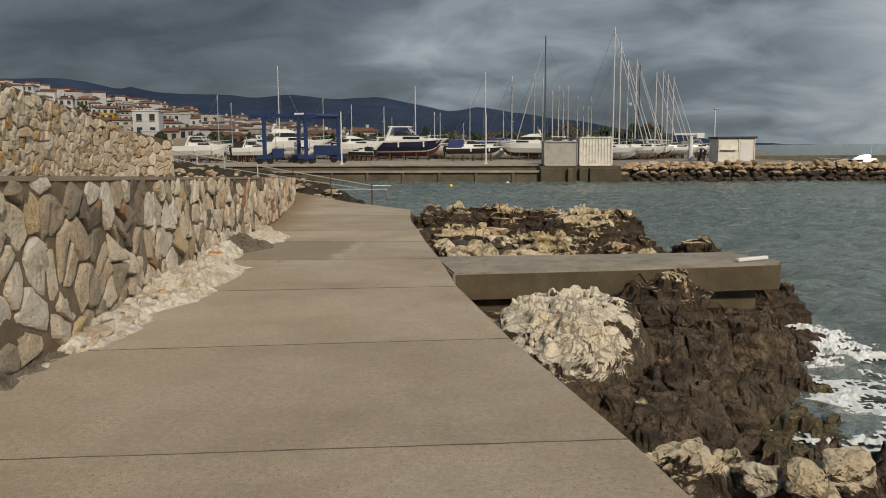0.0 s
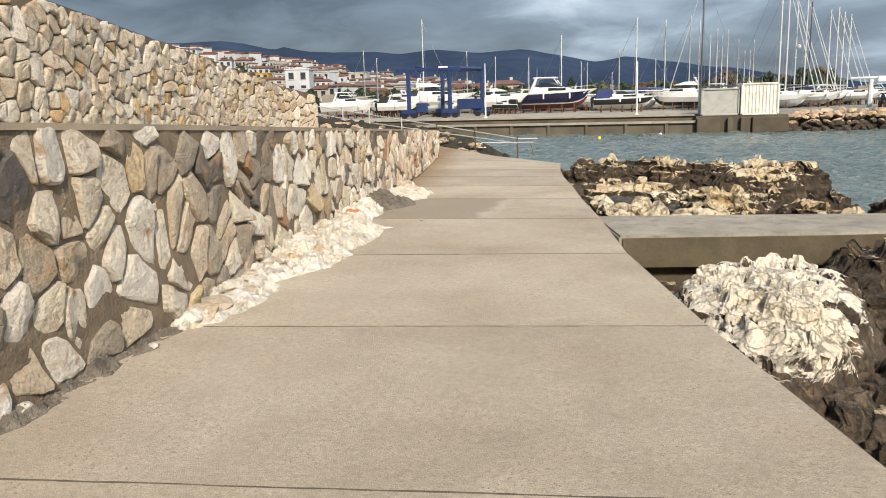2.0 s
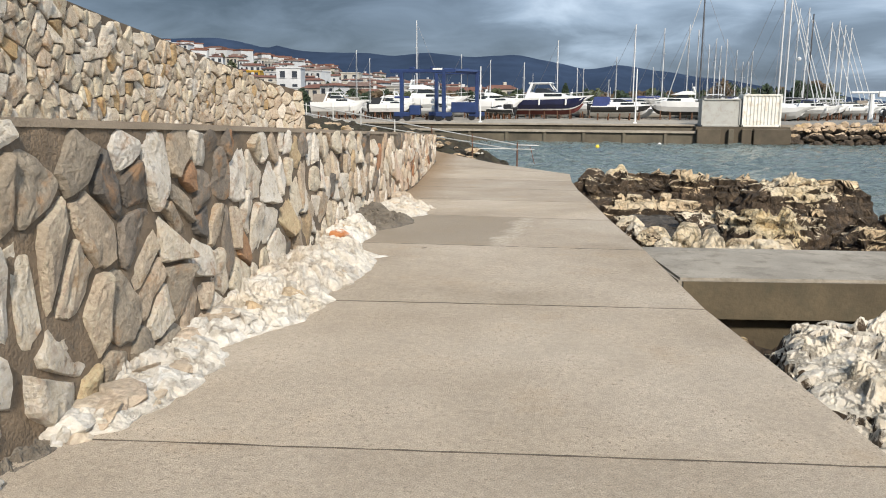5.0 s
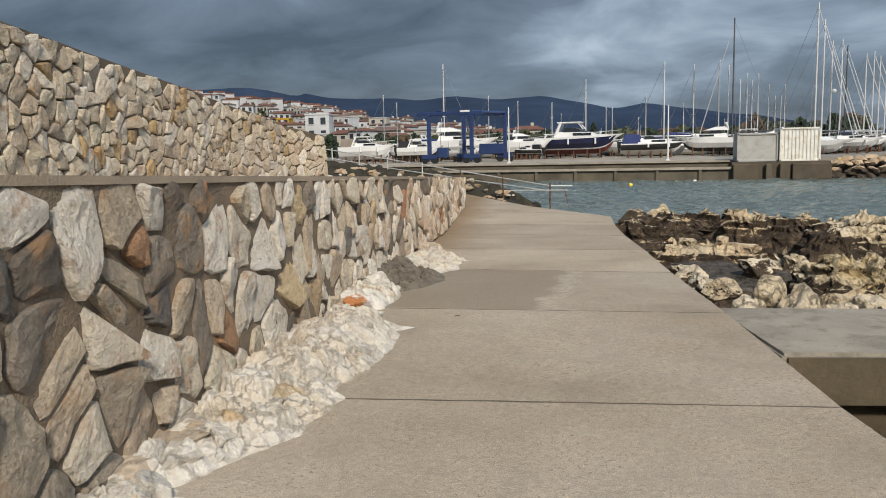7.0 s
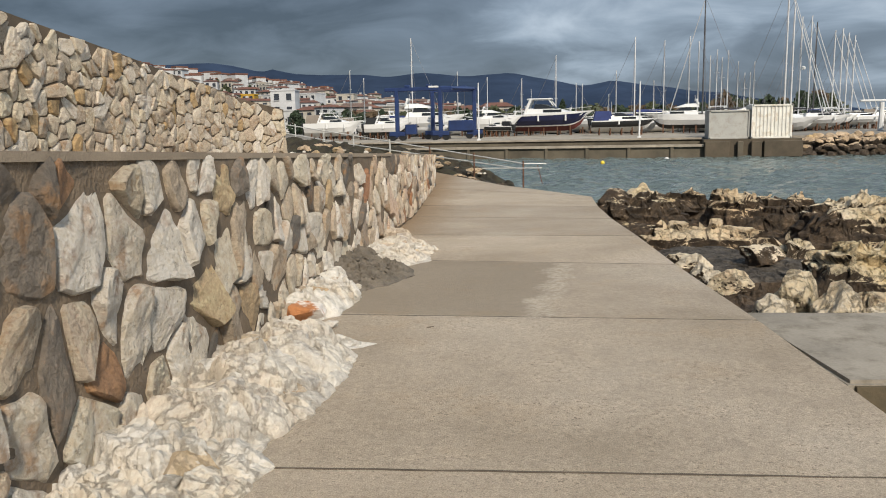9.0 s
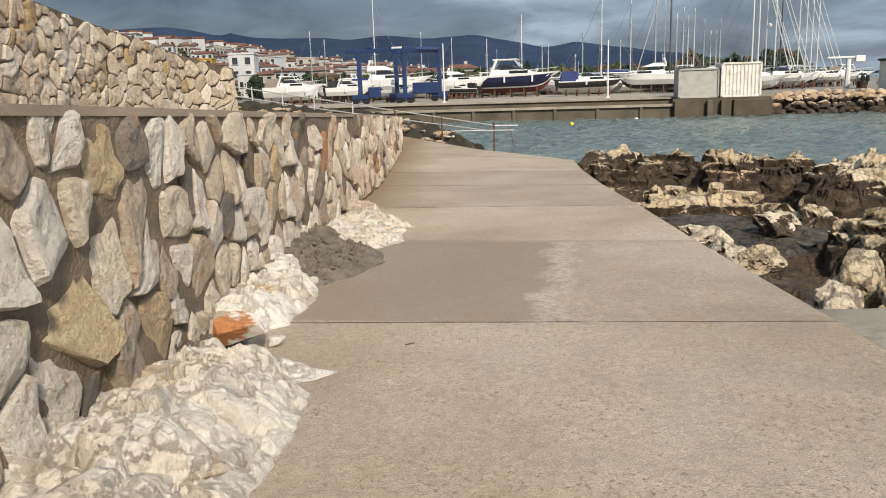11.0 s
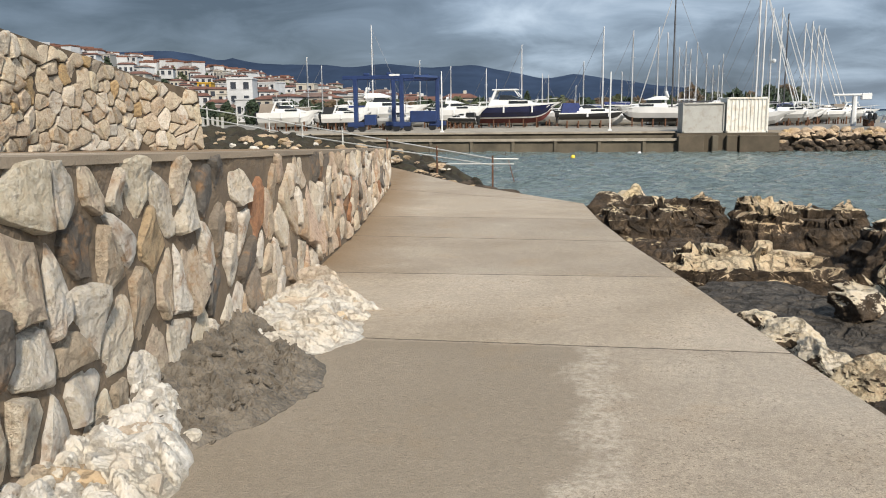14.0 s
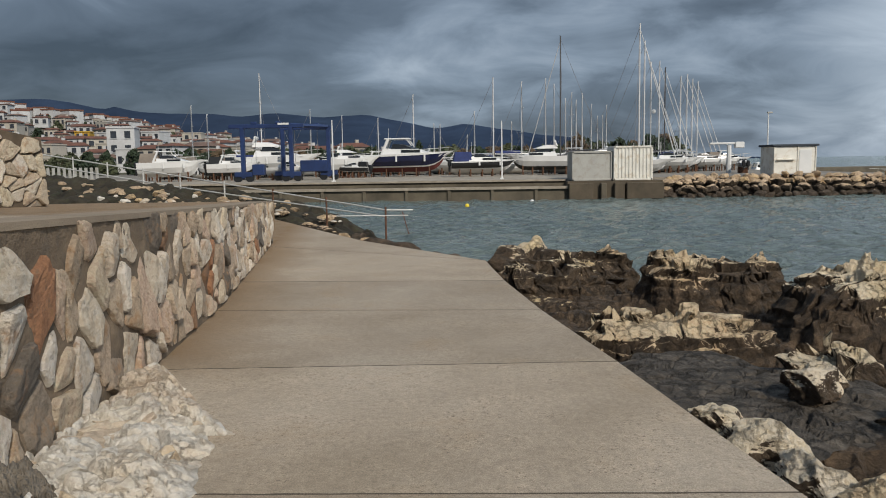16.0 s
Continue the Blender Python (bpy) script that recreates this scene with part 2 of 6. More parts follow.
    wash = maths(nt, "MULTIPLY", wash, maths(nt, "MULTIPLY", maths(nt, "SUBTRACT", sep.outputs[1], 14.6), 1.2, True))
    col = mixc(nt, maths(nt, "MULTIPLY", wash, maths(nt, "MULTIPLY", mid.outputs["Fac"], 1.6)), col, (0.22, 0.135, 0.06))
    # ochre run-off along the wall's foot and in streaks
    streak = nz(nt, p, 1.3, 6, 0.7)
    ochre = maths(nt, "MULTIPLY", ramp_of(nt, streak.outputs["Fac"], [(0.56, grey(0)), (0.72, grey(1))]), 0.45)
    col = mixc(nt, ochre, col, (0.33, 0.235, 0.14))
    nt.links.new(col, nt.nodes["Principled BSDF"].inputs["Base Color"])
    h = maths(nt, "ADD", fine.outputs["Fac"], maths(nt, "MULTIPLY", grit.outputs["Fac"], 0.8))
    bump(mt, h, 0.7, 0.020)
    return mt


M_CONCRETE = concrete()
M_JOINT = worn("joint_grit", (0.085, 0.068, 0.05), 0.95, scale=3, spread=0.3)
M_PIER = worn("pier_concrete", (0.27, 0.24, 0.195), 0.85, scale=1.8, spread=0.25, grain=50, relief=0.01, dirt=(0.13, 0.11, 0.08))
# brown stain, with the base lowered further to shade the sunlit side
M_JETTY_FACE = worn("stained_shaded_jetty_concrete", (0.080, 0.062, 0.036), 0.85, scale=2.2, spread=0.35, grain=30, relief=0.01, dirt=(0.06, 0.05, 0.03))
# quay faces, darker than the pale edges above them
M_QUAY_DARK = worn("dark_quay_concrete", (0.08, 0.064, 0.044), 0.85, scale=0.7, spread=0.35, grain=5, dirt=(0.07, 0.06, 0.04))
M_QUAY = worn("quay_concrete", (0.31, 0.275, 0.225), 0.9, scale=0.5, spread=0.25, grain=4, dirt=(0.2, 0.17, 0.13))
# wet low concrete; also colours the shade strip under the upper edge
M_QUAY_WET_SHADE = worn("wet_and_shade_quay_concrete", (0.10, 0.085, 0.06), 0.7, scale=0.6, spread=0.4, grain=5)


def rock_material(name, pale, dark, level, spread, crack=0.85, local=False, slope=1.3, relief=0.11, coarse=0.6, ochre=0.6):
    """Limestone pale where it stands dry, dark brown with lichen in the splash zone; sunlit tops painted paler."""
    mt = material(name, pale, 0.9)
    nt = mt.node_tree
    p = place(nt)
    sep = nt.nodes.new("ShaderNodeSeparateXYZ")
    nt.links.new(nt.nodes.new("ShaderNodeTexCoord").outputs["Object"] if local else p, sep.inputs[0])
    a, b2, c = nz(nt, p, 0.8, 8, 0.65), nz(nt, p, 5.0, 9, 0.7), nz(nt, p, 34.0, 6, 0.7)
    v = nt.nodes.new("ShaderNodeTexVoronoi")
    v.feature = "DISTANCE_TO_EDGE"
    v.inputs["Scale"].default_value = 2.3
    wob = nt.nodes.new("ShaderNodeVectorMath")
    wob.operation = "ADD"
    nt.links.new(p, wob.inputs[0])
    sc = nt.nodes.new("ShaderNodeVectorMath")
    sc.operation = "SCALE"
    sc.inputs["Scale"].default_value = 0.28
    nt.links.new(b2.outputs["Color"], sc.inputs[0])
    nt.links.new(sc.outputs[0], wob.inputs[1])
    nt.links.new(wob.outputs[0], v.inputs["Vector"])
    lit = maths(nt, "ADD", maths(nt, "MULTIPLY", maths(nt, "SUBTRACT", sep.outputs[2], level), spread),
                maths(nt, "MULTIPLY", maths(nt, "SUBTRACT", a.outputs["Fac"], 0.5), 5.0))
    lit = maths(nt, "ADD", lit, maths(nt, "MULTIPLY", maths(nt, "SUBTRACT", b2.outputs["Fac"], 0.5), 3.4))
    # upward faces lean to the pale colour, standing in for sun on them
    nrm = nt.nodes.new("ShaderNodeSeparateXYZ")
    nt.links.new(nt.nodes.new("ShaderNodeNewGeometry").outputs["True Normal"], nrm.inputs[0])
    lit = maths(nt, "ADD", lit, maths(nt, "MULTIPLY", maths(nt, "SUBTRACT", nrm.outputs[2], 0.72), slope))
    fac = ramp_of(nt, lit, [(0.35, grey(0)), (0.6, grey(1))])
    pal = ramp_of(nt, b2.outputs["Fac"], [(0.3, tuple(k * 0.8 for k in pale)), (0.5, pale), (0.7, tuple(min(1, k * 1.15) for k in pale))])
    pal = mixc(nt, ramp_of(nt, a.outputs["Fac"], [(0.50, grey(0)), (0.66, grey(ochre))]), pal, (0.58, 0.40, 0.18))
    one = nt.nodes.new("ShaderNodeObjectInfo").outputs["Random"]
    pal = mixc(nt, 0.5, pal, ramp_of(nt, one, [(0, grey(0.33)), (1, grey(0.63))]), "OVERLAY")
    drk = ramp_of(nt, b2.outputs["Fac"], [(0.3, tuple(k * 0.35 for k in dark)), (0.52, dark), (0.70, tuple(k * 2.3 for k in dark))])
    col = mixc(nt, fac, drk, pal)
    col = mixc(nt, 0.5, col, ramp_of(nt, c.outputs["Fac"], [(0.35, grey(0.34)), (0.65, grey(0.66))]), "OVERLAY")
    cr = ramp_of(nt, v.outputs["Distance"], [(0.0, grey(crack)), (0.035, grey(0))])
    v2 = nt.nodes.new("ShaderNodeTexVoronoi")
    v2.feature = "DISTANCE_TO_EDGE"
    v2.inputs["Scale"].default_value = 6.5
    nt.links.new(wob.outputs[0], v2.inputs["Vector"])
    fine = maths(nt, "MULTIPLY", ramp_of(nt, v2.outputs["Distance"], [(0.0, grey(crack)), (0.05, grey(0))]), ramp_of(nt, a.outputs["Fac"], [(0.42, grey(0)), (0.55, grey(1))]))
    cr = maths(nt, "MAXIMUM", cr, fine)
    col = mixc(nt, cr, col, tuple(k * 0.5 for k in dark))
    nt.links.new(col, nt.nodes["Principled BSDF"].inputs["Base Color"])
    h = maths(nt, "ADD", maths(nt, "MULTIPLY", b2.outputs["Fac"], coarse), maths(nt, "MULTIPLY", c.outputs["Fac"], 0.45))
    h = maths(nt, "SUBTRACT", h, maths(nt, "MULTIPLY", cr, 0.5))
    bump(mt, h, 1.0, relief)
    return mt


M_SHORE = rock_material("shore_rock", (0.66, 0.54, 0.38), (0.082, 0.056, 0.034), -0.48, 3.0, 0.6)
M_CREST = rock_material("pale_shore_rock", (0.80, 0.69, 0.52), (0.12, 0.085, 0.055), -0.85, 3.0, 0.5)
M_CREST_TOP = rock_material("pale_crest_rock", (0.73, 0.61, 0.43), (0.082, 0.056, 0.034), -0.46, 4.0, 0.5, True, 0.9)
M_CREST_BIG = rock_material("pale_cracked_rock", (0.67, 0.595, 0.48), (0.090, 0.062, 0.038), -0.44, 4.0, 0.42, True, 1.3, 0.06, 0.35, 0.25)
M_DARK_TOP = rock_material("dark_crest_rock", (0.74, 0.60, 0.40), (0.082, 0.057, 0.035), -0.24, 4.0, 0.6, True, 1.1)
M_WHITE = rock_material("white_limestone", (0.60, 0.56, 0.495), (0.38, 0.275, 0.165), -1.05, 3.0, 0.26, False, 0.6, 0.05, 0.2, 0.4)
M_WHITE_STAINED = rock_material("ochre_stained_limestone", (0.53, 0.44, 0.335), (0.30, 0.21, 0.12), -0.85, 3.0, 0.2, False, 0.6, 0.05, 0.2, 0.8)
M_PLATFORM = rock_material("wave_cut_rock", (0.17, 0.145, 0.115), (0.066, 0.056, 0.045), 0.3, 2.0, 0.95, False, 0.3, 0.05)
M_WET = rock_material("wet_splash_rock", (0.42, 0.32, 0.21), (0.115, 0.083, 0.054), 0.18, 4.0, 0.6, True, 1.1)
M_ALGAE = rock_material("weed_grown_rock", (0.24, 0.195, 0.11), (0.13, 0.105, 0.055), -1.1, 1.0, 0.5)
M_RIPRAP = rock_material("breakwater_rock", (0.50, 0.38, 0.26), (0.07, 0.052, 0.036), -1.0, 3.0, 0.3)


def water():
    mt = material("sea_water", (0.035, 0.075, 0.085), 0.06)
    nt = mt.node_tree
    p = place(nt)
    mp = nt.nodes.new("ShaderNodeMapping")
    mp.inputs["Rotation"].default_value = (0, 0, radians(25))
    mp.inputs["Scale"].default_value = (0.55, 1.0, 1.0)
    nt.links.new(p, mp.inputs[0])
    a, b2 = nz(nt, mp.outputs[0], 1.3, 6, 0.65), nz(nt, mp.outputs[0], 5.0, 6, 0.7)
    c = nz(nt, p, 0.05, 3)
    col = ramp_of(nt, c.outputs["Fac"], [(0.35, (0.185, 0.25, 0.245)), (0.65, (0.275, 0.35, 0.34))])
    # ripple contrast painted into the colour, where sky reflections are too weak
    col = mixc(nt, 0.55, col, ramp_of(nt, b2.outputs["Fac"], [(0.36, grey(0.22)), (0.64, grey(0.74))]), "OVERLAY")
    nt.links.new(col, nt.nodes["Principled BSDF"].inputs["Base Color"])
    d = nz(nt, mp.outputs[0], 13.0, 4, 0.7)
    h = maths(nt, "ADD", a.outputs["Fac"], maths(nt, "MULTIPLY", b2.outputs["Fac"], 0.55))
    h = maths(nt, "ADD", h, maths(nt, "MULTIPLY", d.outputs["Fac"], 0.22))
    bump(mt, h, 1.0, 1.6)
    return mt


M_SEA = water()
M_FOAM = worn("sea_foam", (0.62, 0.65, 0.66), 0.7, scale=6, spread=0.15)
M_WHITE_PAINT = worn("white_gelcoat", (0.64, 0.65, 0.65), 0.3, scale=0.6, spread=0.08)
M_NAVY = worn("navy_hull_paint", (0.012, 0.016, 0.05), 0.25, scale=0.8, spread=0.2)
M_BLACK = worn("black_hull_paint", (0.015, 0.016, 0.018), 0.35, scale=0.8, spread=0.2)
M_RED = worn("red_antifouling", (0.11, 0.028, 0.026), 0.8, scale=0.8, spread=0.25)
M_DARKGLASS = worn("tinted_boat_glass", (0.02, 0.023, 0.026), 0.1, scale=1, spread=0.2)
M_BLUE = worn("blue_lift_paint", (0.013, 0.030, 0.10), 0.45, scale=1.2, spread=0.25)
M_CANVAS = worn("blue_canvas", (0.02, 0.035, 0.13), 0.8, scale=2, spread=0.2)
M_TAUPE = worn("taupe_canvas", (0.22, 0.19, 0.16), 0.9, scale=2, spread=0.15)
M_MAST = worn("aluminium_mast", (0.62, 0.62, 0.62), 0.45, 0.5, scale=2, spread=0.1)
M_DARKMAST = worn("dark_mast", (0.07, 0.07, 0.075), 0.45, 0.4, scale=2, spread=0.1)
M_WIRE = worn("rigging_wire", (0.20, 0.20, 0.21), 0.5, 0.6, scale=2, spread=0.1)
M_GREYBOX = worn("grey_cabin_panel", (0.36, 0.36, 0.34), 0.6, scale=0.9, spread=0.1, dirt=(0.27, 0.25, 0.21))
M_WHITEBOX = worn("white_container_paint", (0.66, 0.65, 0.60), 0.55, scale=0.9, spread=0.12, dirt=(0.42, 0.33, 0.22))
M_DARKROOF = worn("dark_roof_felt", (0.035, 0.045, 0.06), 0.8, scale=1, spread=0.2)
M_TILE = worn("terracotta_roof", (0.14, 0.062, 0.042), 0.85, scale=0.5, spread=0.35, grain=5)
M_OLDTILE = worn("weathered_roof", (0.15, 0.10, 0.08), 0.9, scale=0.5, spread=0.35, grain=5)
M_PLASTER = [worn("house_plaster_" + n, c, 0.9, scale=0.25, spread=0.12, grain=3)
             for n, c in (("white", (0.43, 0.44, 0.45)), ("cream", (0.38, 0.355, 0.31)), ("grey", (0.28, 0.27, 0.25)), ("ochre", (0.42, 0.25, 0.03)), ("stone", (0.30, 0.26, 0.20)))]
M_WINDOW = worn("dark_window_glass", (0.035, 0.04, 0.05), 0.2, scale=1, spread=0.3)
M_BARK = worn("bark", (0.09, 0.065, 0.045), 0.95, scale=4, spread=0.3)
M_LEAF = [worn("leaves_" + n, c, 0.8, scale=1.2, spread=0.45) for n, c in (("dark", (0.018, 0.032, 0.014)), ("olive", (0.05, 0.06, 0.028)), ("brown", (0.085, 0.06, 0.035)))]
M_HILL = worn("hillside", (0.06, 0.06, 0.04), 0.95, scale=0.02, spread=0.4, grain=0.3)
M_BANK = worn("bank_earth", (0.026, 0.021, 0.013), 0.95, scale=1.8, spread=0.6, grain=9, relief=0.08, dirt=(0.035, 0.04, 0.018))
M_YARD = worn("yard_concrete", (0.20, 0.185, 0.16), 0.9, scale=0.15, spread=0.2, grain=2)
M_YELLOW = worn("yellow_buoy", (0.75, 0.58, 0.05), 0.5, scale=3, spread=0.1)


# ---- mesh helpers ----
def from_bm(name, bm, mat, smooth=False):
    me = bpy.data.meshes.new(name)
    bm.normal_update()
    bm.to_mesh(me)
    bm.free()
    me.materials.append(mat)
    if smooth:
        me.polygons.foreach_set("use_smooth", [True] * len(me.polygons))
    return me


def part(name, bm, mat, parent=None, label="", smooth=False):
    ob = new(name, from_bm(name, bm, mat, smooth))
    if parent is not None:
        ob.parent = parent
    if label:
        ob["label"] = label
    return ob


def base(name, m, label, category, group="", kind=""):
    ob = new(name)
    ob.matrix_basis = m
    return tagged(ob, label, category, group, kind)


def box(sx, sy, sz, at=(0, 0, 0), bevel=0.0, rot=None, bm=None, segs=1):
    """A bevelled block whose middle is at `at`."""
    b = bmesh.new()
    bmesh.ops.create_cube(b, size=1)
    bmesh.ops.scale(b, vec=(sx, sy, sz), verts=b.verts)
    if bevel:
        bmesh.ops.bevel(b, geom=b.edges[:], offset=bevel, segments=segs, affect="EDGES")
    if rot is not None:
        bmesh.ops.rotate(b, cent=(0, 0, 0), matrix=rot, verts=b.verts)
    bmesh.ops.translate(b, vec=at, verts=b.verts)
    return merge(bm, b)


def merge(bm, b):
    if bm is None:
        return b
    tmp = bpy.data.meshes.new("tmp")
    b.to_mesh(tmp)
    b.free()
    bm.from_mesh(tmp)
    bpy.data.meshes.remove(tmp)
    return bm


def tube(a, b, r, r2=None, seg=8, bm=None):
    """A round bar from a to b."""
    a, b = Vector(a), Vector(b)
    o = bm or bmesh.new()
    d = b - a
    m = Matrix.Translation((a + b) / 2) @ d.to_track_quat("Z", "Y").to_matrix().to_4x4()
    bmesh.ops.create_cone(o, cap_ends=True, segments=seg, radius1=r, radius2=r if r2 is None else r2, depth=d.length, matrix=m)
    return o


def prism(pts, z0, z1, bm=None):
    """A plan outline raised from z0 to z1 (numbers, or functions of x and y)."""
    o = bm or bmesh.new()
    f0 = z0 if callable(z0) else (lambda x, y: z0)
    f1 = z1 if callable(z1) else (lambda x, y: z1)
    lo = [o.verts.new((x, y, f0(x, y))) for x, y in pts]
    hi = [o.verts.new((x, y, f1(x, y))) for x, y in pts]
    o.faces.new(hi)
    o.faces.new(lo[::-1])
    n = len(pts)
    for i in range(n):
        o.faces.new((lo[i], lo[(i + 1) % n], hi[(i + 1) % n], hi[i]))
    bmesh.ops.recalc_face_normals(o, faces=o.faces)
    return o


def loft(sections, closed=True, caps=True):
    """A skin over rings of equal length."""
    o = bmesh.new()
    rings = [[o.verts.new(p) for p in s] for s in sections]
    n = len(rings[0])
    for r0, r1 in zip(rings, rings[1:]):
        for i in range(n if closed else n - 1):
            j = (i + 1) % n
            o.faces.new((r0[i], r0[j], r1[j], r1[i]))
    if caps:
        for r in (rings[0][::-1], rings[-1]):
            o.faces.new(r)
    bmesh.ops.remove_doubles(o, verts=o.verts, dist=1e-4)
    bmesh.ops.recalc_face_normals(o, faces=o.faces)
    return o


def lerp_table(rows, k):
    xs, ys = [r[0] for r in rows], [r[1] for r in rows]
    return float(np.interp(k, xs, ys))

# ---- plan ----
SEA = -1.55


def fz(y):
    """Height of the walkway, which falls gently towards the harbour."""
    return 0.0 if y < 8 else -0.02 * (y - 8)


def cap_z(y):
    return 1.33 - 0.0405 * (y - 4.7)


LOW_WALL = [(-4, -2.65), (0, -2.8), (3, -2.95), (5.5, -3.07), (6.2, -3.14), (9, -3.49), (11.5, -3.82), (14.5, -4.13), (17.5, -4.5), (25, -5.8)]
UP_WALL = [(-4, -5.6), (0, -6.1), (6, -6.9), (10.2, -7.45), (13.8, -8.2), (18, -8.9), (20.5, -8.95), (21.9, -8.55)]
EDGE = [(-4, 2.2), (0, 1.5), (2.5, 1.07), (3.84, 0.80), (5.93, 0.29), (8.2, -0.17), (10.6, -0.46), (12.87, -0.79), (15.05, -1.06), (17.1, -1.35), (19.2, -1.57), (21.5, -1.72), (23.3, -3.1), (30, -6.0), (38, -9.4)]


def wall_x(y):
    return lerp_table(LOW_WALL, y)


def up_x(y):
    return lerp_table(UP_WALL, y)


def edge_x(y):
    return lerp_table(EDGE, y)


def up_top(y):
    return lerp_table([(-4, 3.7), (6, 3.1), (10.5, 2.81), (12.9, 2.67), (15.4, 2.50), (17.5, 2.31), (19.2, 2.14), (21.9, 1.70)], y)


# ---- sea and ground ----
def spaced(a, b, step, grow, far):
    """Even steps from a to b, then steps that grow out to far."""
    v = list(np.arange(a, b, step))
    d = step
    while v[-1] < far:
        d *= grow
        v.append(v[-1] + d)
    return v


def sea_mesh():
    xs = [-2900, -1200, -500, -200, -90, -50] + spaced(-30, 26, 0.28, 1.25, 2900)
    ys = [-900, -300, -100, -40, -15] + spaced(-6, 62, 0.30, 1.22, 3000)
    verts = []
    for y in ys:
        for x in xs:
            near = 1.0 if (-30 < x < 30 and -6 < y < 66) else 0.0
            z = 0.0
            if near:
                p = Vector((x * 0.45 + y * 0.2, y * 0.8 - x * 0.25, 0.0))
                z = 0.17 * noise.fractal(p * 1.3, 0.8, 2.0, 4)
            verts.append((x, y, SEA + z))
    n = len(xs)
    faces = [(j * n + i, j * n + i + 1, (j + 1) * n + i + 1, (j + 1) * n + i) for j in range(len(ys) - 1) for i in range(n - 1)]
    me = bpy.data.meshes.new("water")
    me.from_pydata(verts, [], faces)
    me.materials.append(M_SEA)
    me.polygons.foreach_set("use_smooth", [True] * len(faces))
    return tagged(new("water", me), "grey-green choppy sea in the bay", "sea", kind="structure")


sea_mesh()

# ---- walkway ----
JOINTS = [(-4.3, -3.9), (-2.4, -1.9), (-0.6, -0.15), (1.45, 1.9), (3.42, 3.84), (5.47, 5.93), (7.8, 8.2), (10.38, 10.6), (12.9, 12.87), (14.95, 15.05), (17.3, 17.1), (19.4, 19.2), (24.6, 21.5), (38.0, 38.0)]
path = new("walkway", None)
tagged(path, "wide pale concrete walkway cast in slabs beside the sea", "walkway", kind="structure")
bm = bmesh.new()
ys = [-4, 0, 3, 5.5, 6.2, 8, 9, 11.5, 14.5, 17.5, 21.5, 25]
prism([(edge_x(y) - 0.02, y) for y in ys] + [(-9.6, 38)] + [(wall_x(y) - 0.15, y) for y in ys[::-1]], lambda x, y: fz(y) - 0.55, lambda x, y: fz(y) - 0.06, bm)
part("slab_bed", bm, M_JOINT, path)
for l, r in JOINTS[1:-1]:
    a, b = (wall_x(l) - 0.08 if l <= 25 else -5.8, l), (edge_x(r) - 0.004, r)
    near, beyond = [], []
    for k in range(91):
        t = k / 90
        x, y = a[0] + (b[0] - a[0]) * t, a[1] + (b[1] - a[1]) * t
        y += 0.006 * noise.noise(Vector((x * 5, y, 1)))
        w = 0.0045 + 0.004 * noise.noise(Vector((x * 9, y, 4)))
        near.append((x, y - w))
        beyond.append((x, y + w))
    part("joint_fill", prism(near + beyond[::-1], lambda x, y: fz(y) - 0.07, lambda x, y: fz(y) + 0.002), M_JOINT, path)


def cut_row(i, gap=0.003):
    (l0, r0), (l1, r1) = JOINTS[i], JOINTS[i + 1]
    def side(fn, ya, yb, off):
        n = 4
        return [(fn(ya + (yb - ya) * k / n) + off, ya + (yb - ya) * k / n) for k in range(n + 1)]
    left = side(lambda y: wall_x(y) if y <= 25 else -5.8 - (y - 25) * 0.5, l0 + gap, l1 - gap, -0.1)
    right = side(edge_x, r0 + gap, r1 - gap, 0.0)
    return right + left[::-1]


for i in range(len(JOINTS) - 1):
    bm = prism(cut_row(i), lambda x, y: fz(y) - 0.16, lambda x, y: fz(y))
    part("slab", bm, M_CONCRETE, path)

# ---- jetty beside the walkway ----
jetty = base("jetty", pose(0, 0, 0), "low concrete jetty running out over the rocks", "jetty", kind="structure")
bm = prism([(-0.24, 9.42), (1.9, 9.75), (4.03, 10.22), (4.15, 10.5), (3.7, 11.3), (-0.55, 10.85)], -0.36, -0.06)
bmesh.ops.bevel(bm, geom=[e for e in bm.edges if e.calc_length() > 0.5], offset=0.02, segments=2, affect="EDGES")
# the face's shade against the deck is partly in its colour
part("face", prism([(-0.20, 9.405), (1.9, 9.73), (4.04, 10.20), (4.17, 10.5), (3.9, 10.45), (1.9, 9.95), (-0.24, 9.6)], -0.40, -0.085), M_JETTY_FACE, jetty, "brown stained jetty face, coloured darker as if shaded")
part("deck", bm, M_PIER, jetty)
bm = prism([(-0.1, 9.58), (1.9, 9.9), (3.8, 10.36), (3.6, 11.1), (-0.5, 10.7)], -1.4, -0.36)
part("footing", bm, M_JETTY_FACE, jetty, "stained concrete footing, coloured darker as if shaded")
bm = box(0.55, 0.07, 0.05, (3.75, 10.42, -0.03), 0.012, Matrix.Rotation(radians(28), 3, "Z"))
tagged(part("plank", bm, M_WHITE_PAINT), "weathered pale wooden plank lying on the jetty", "plank")


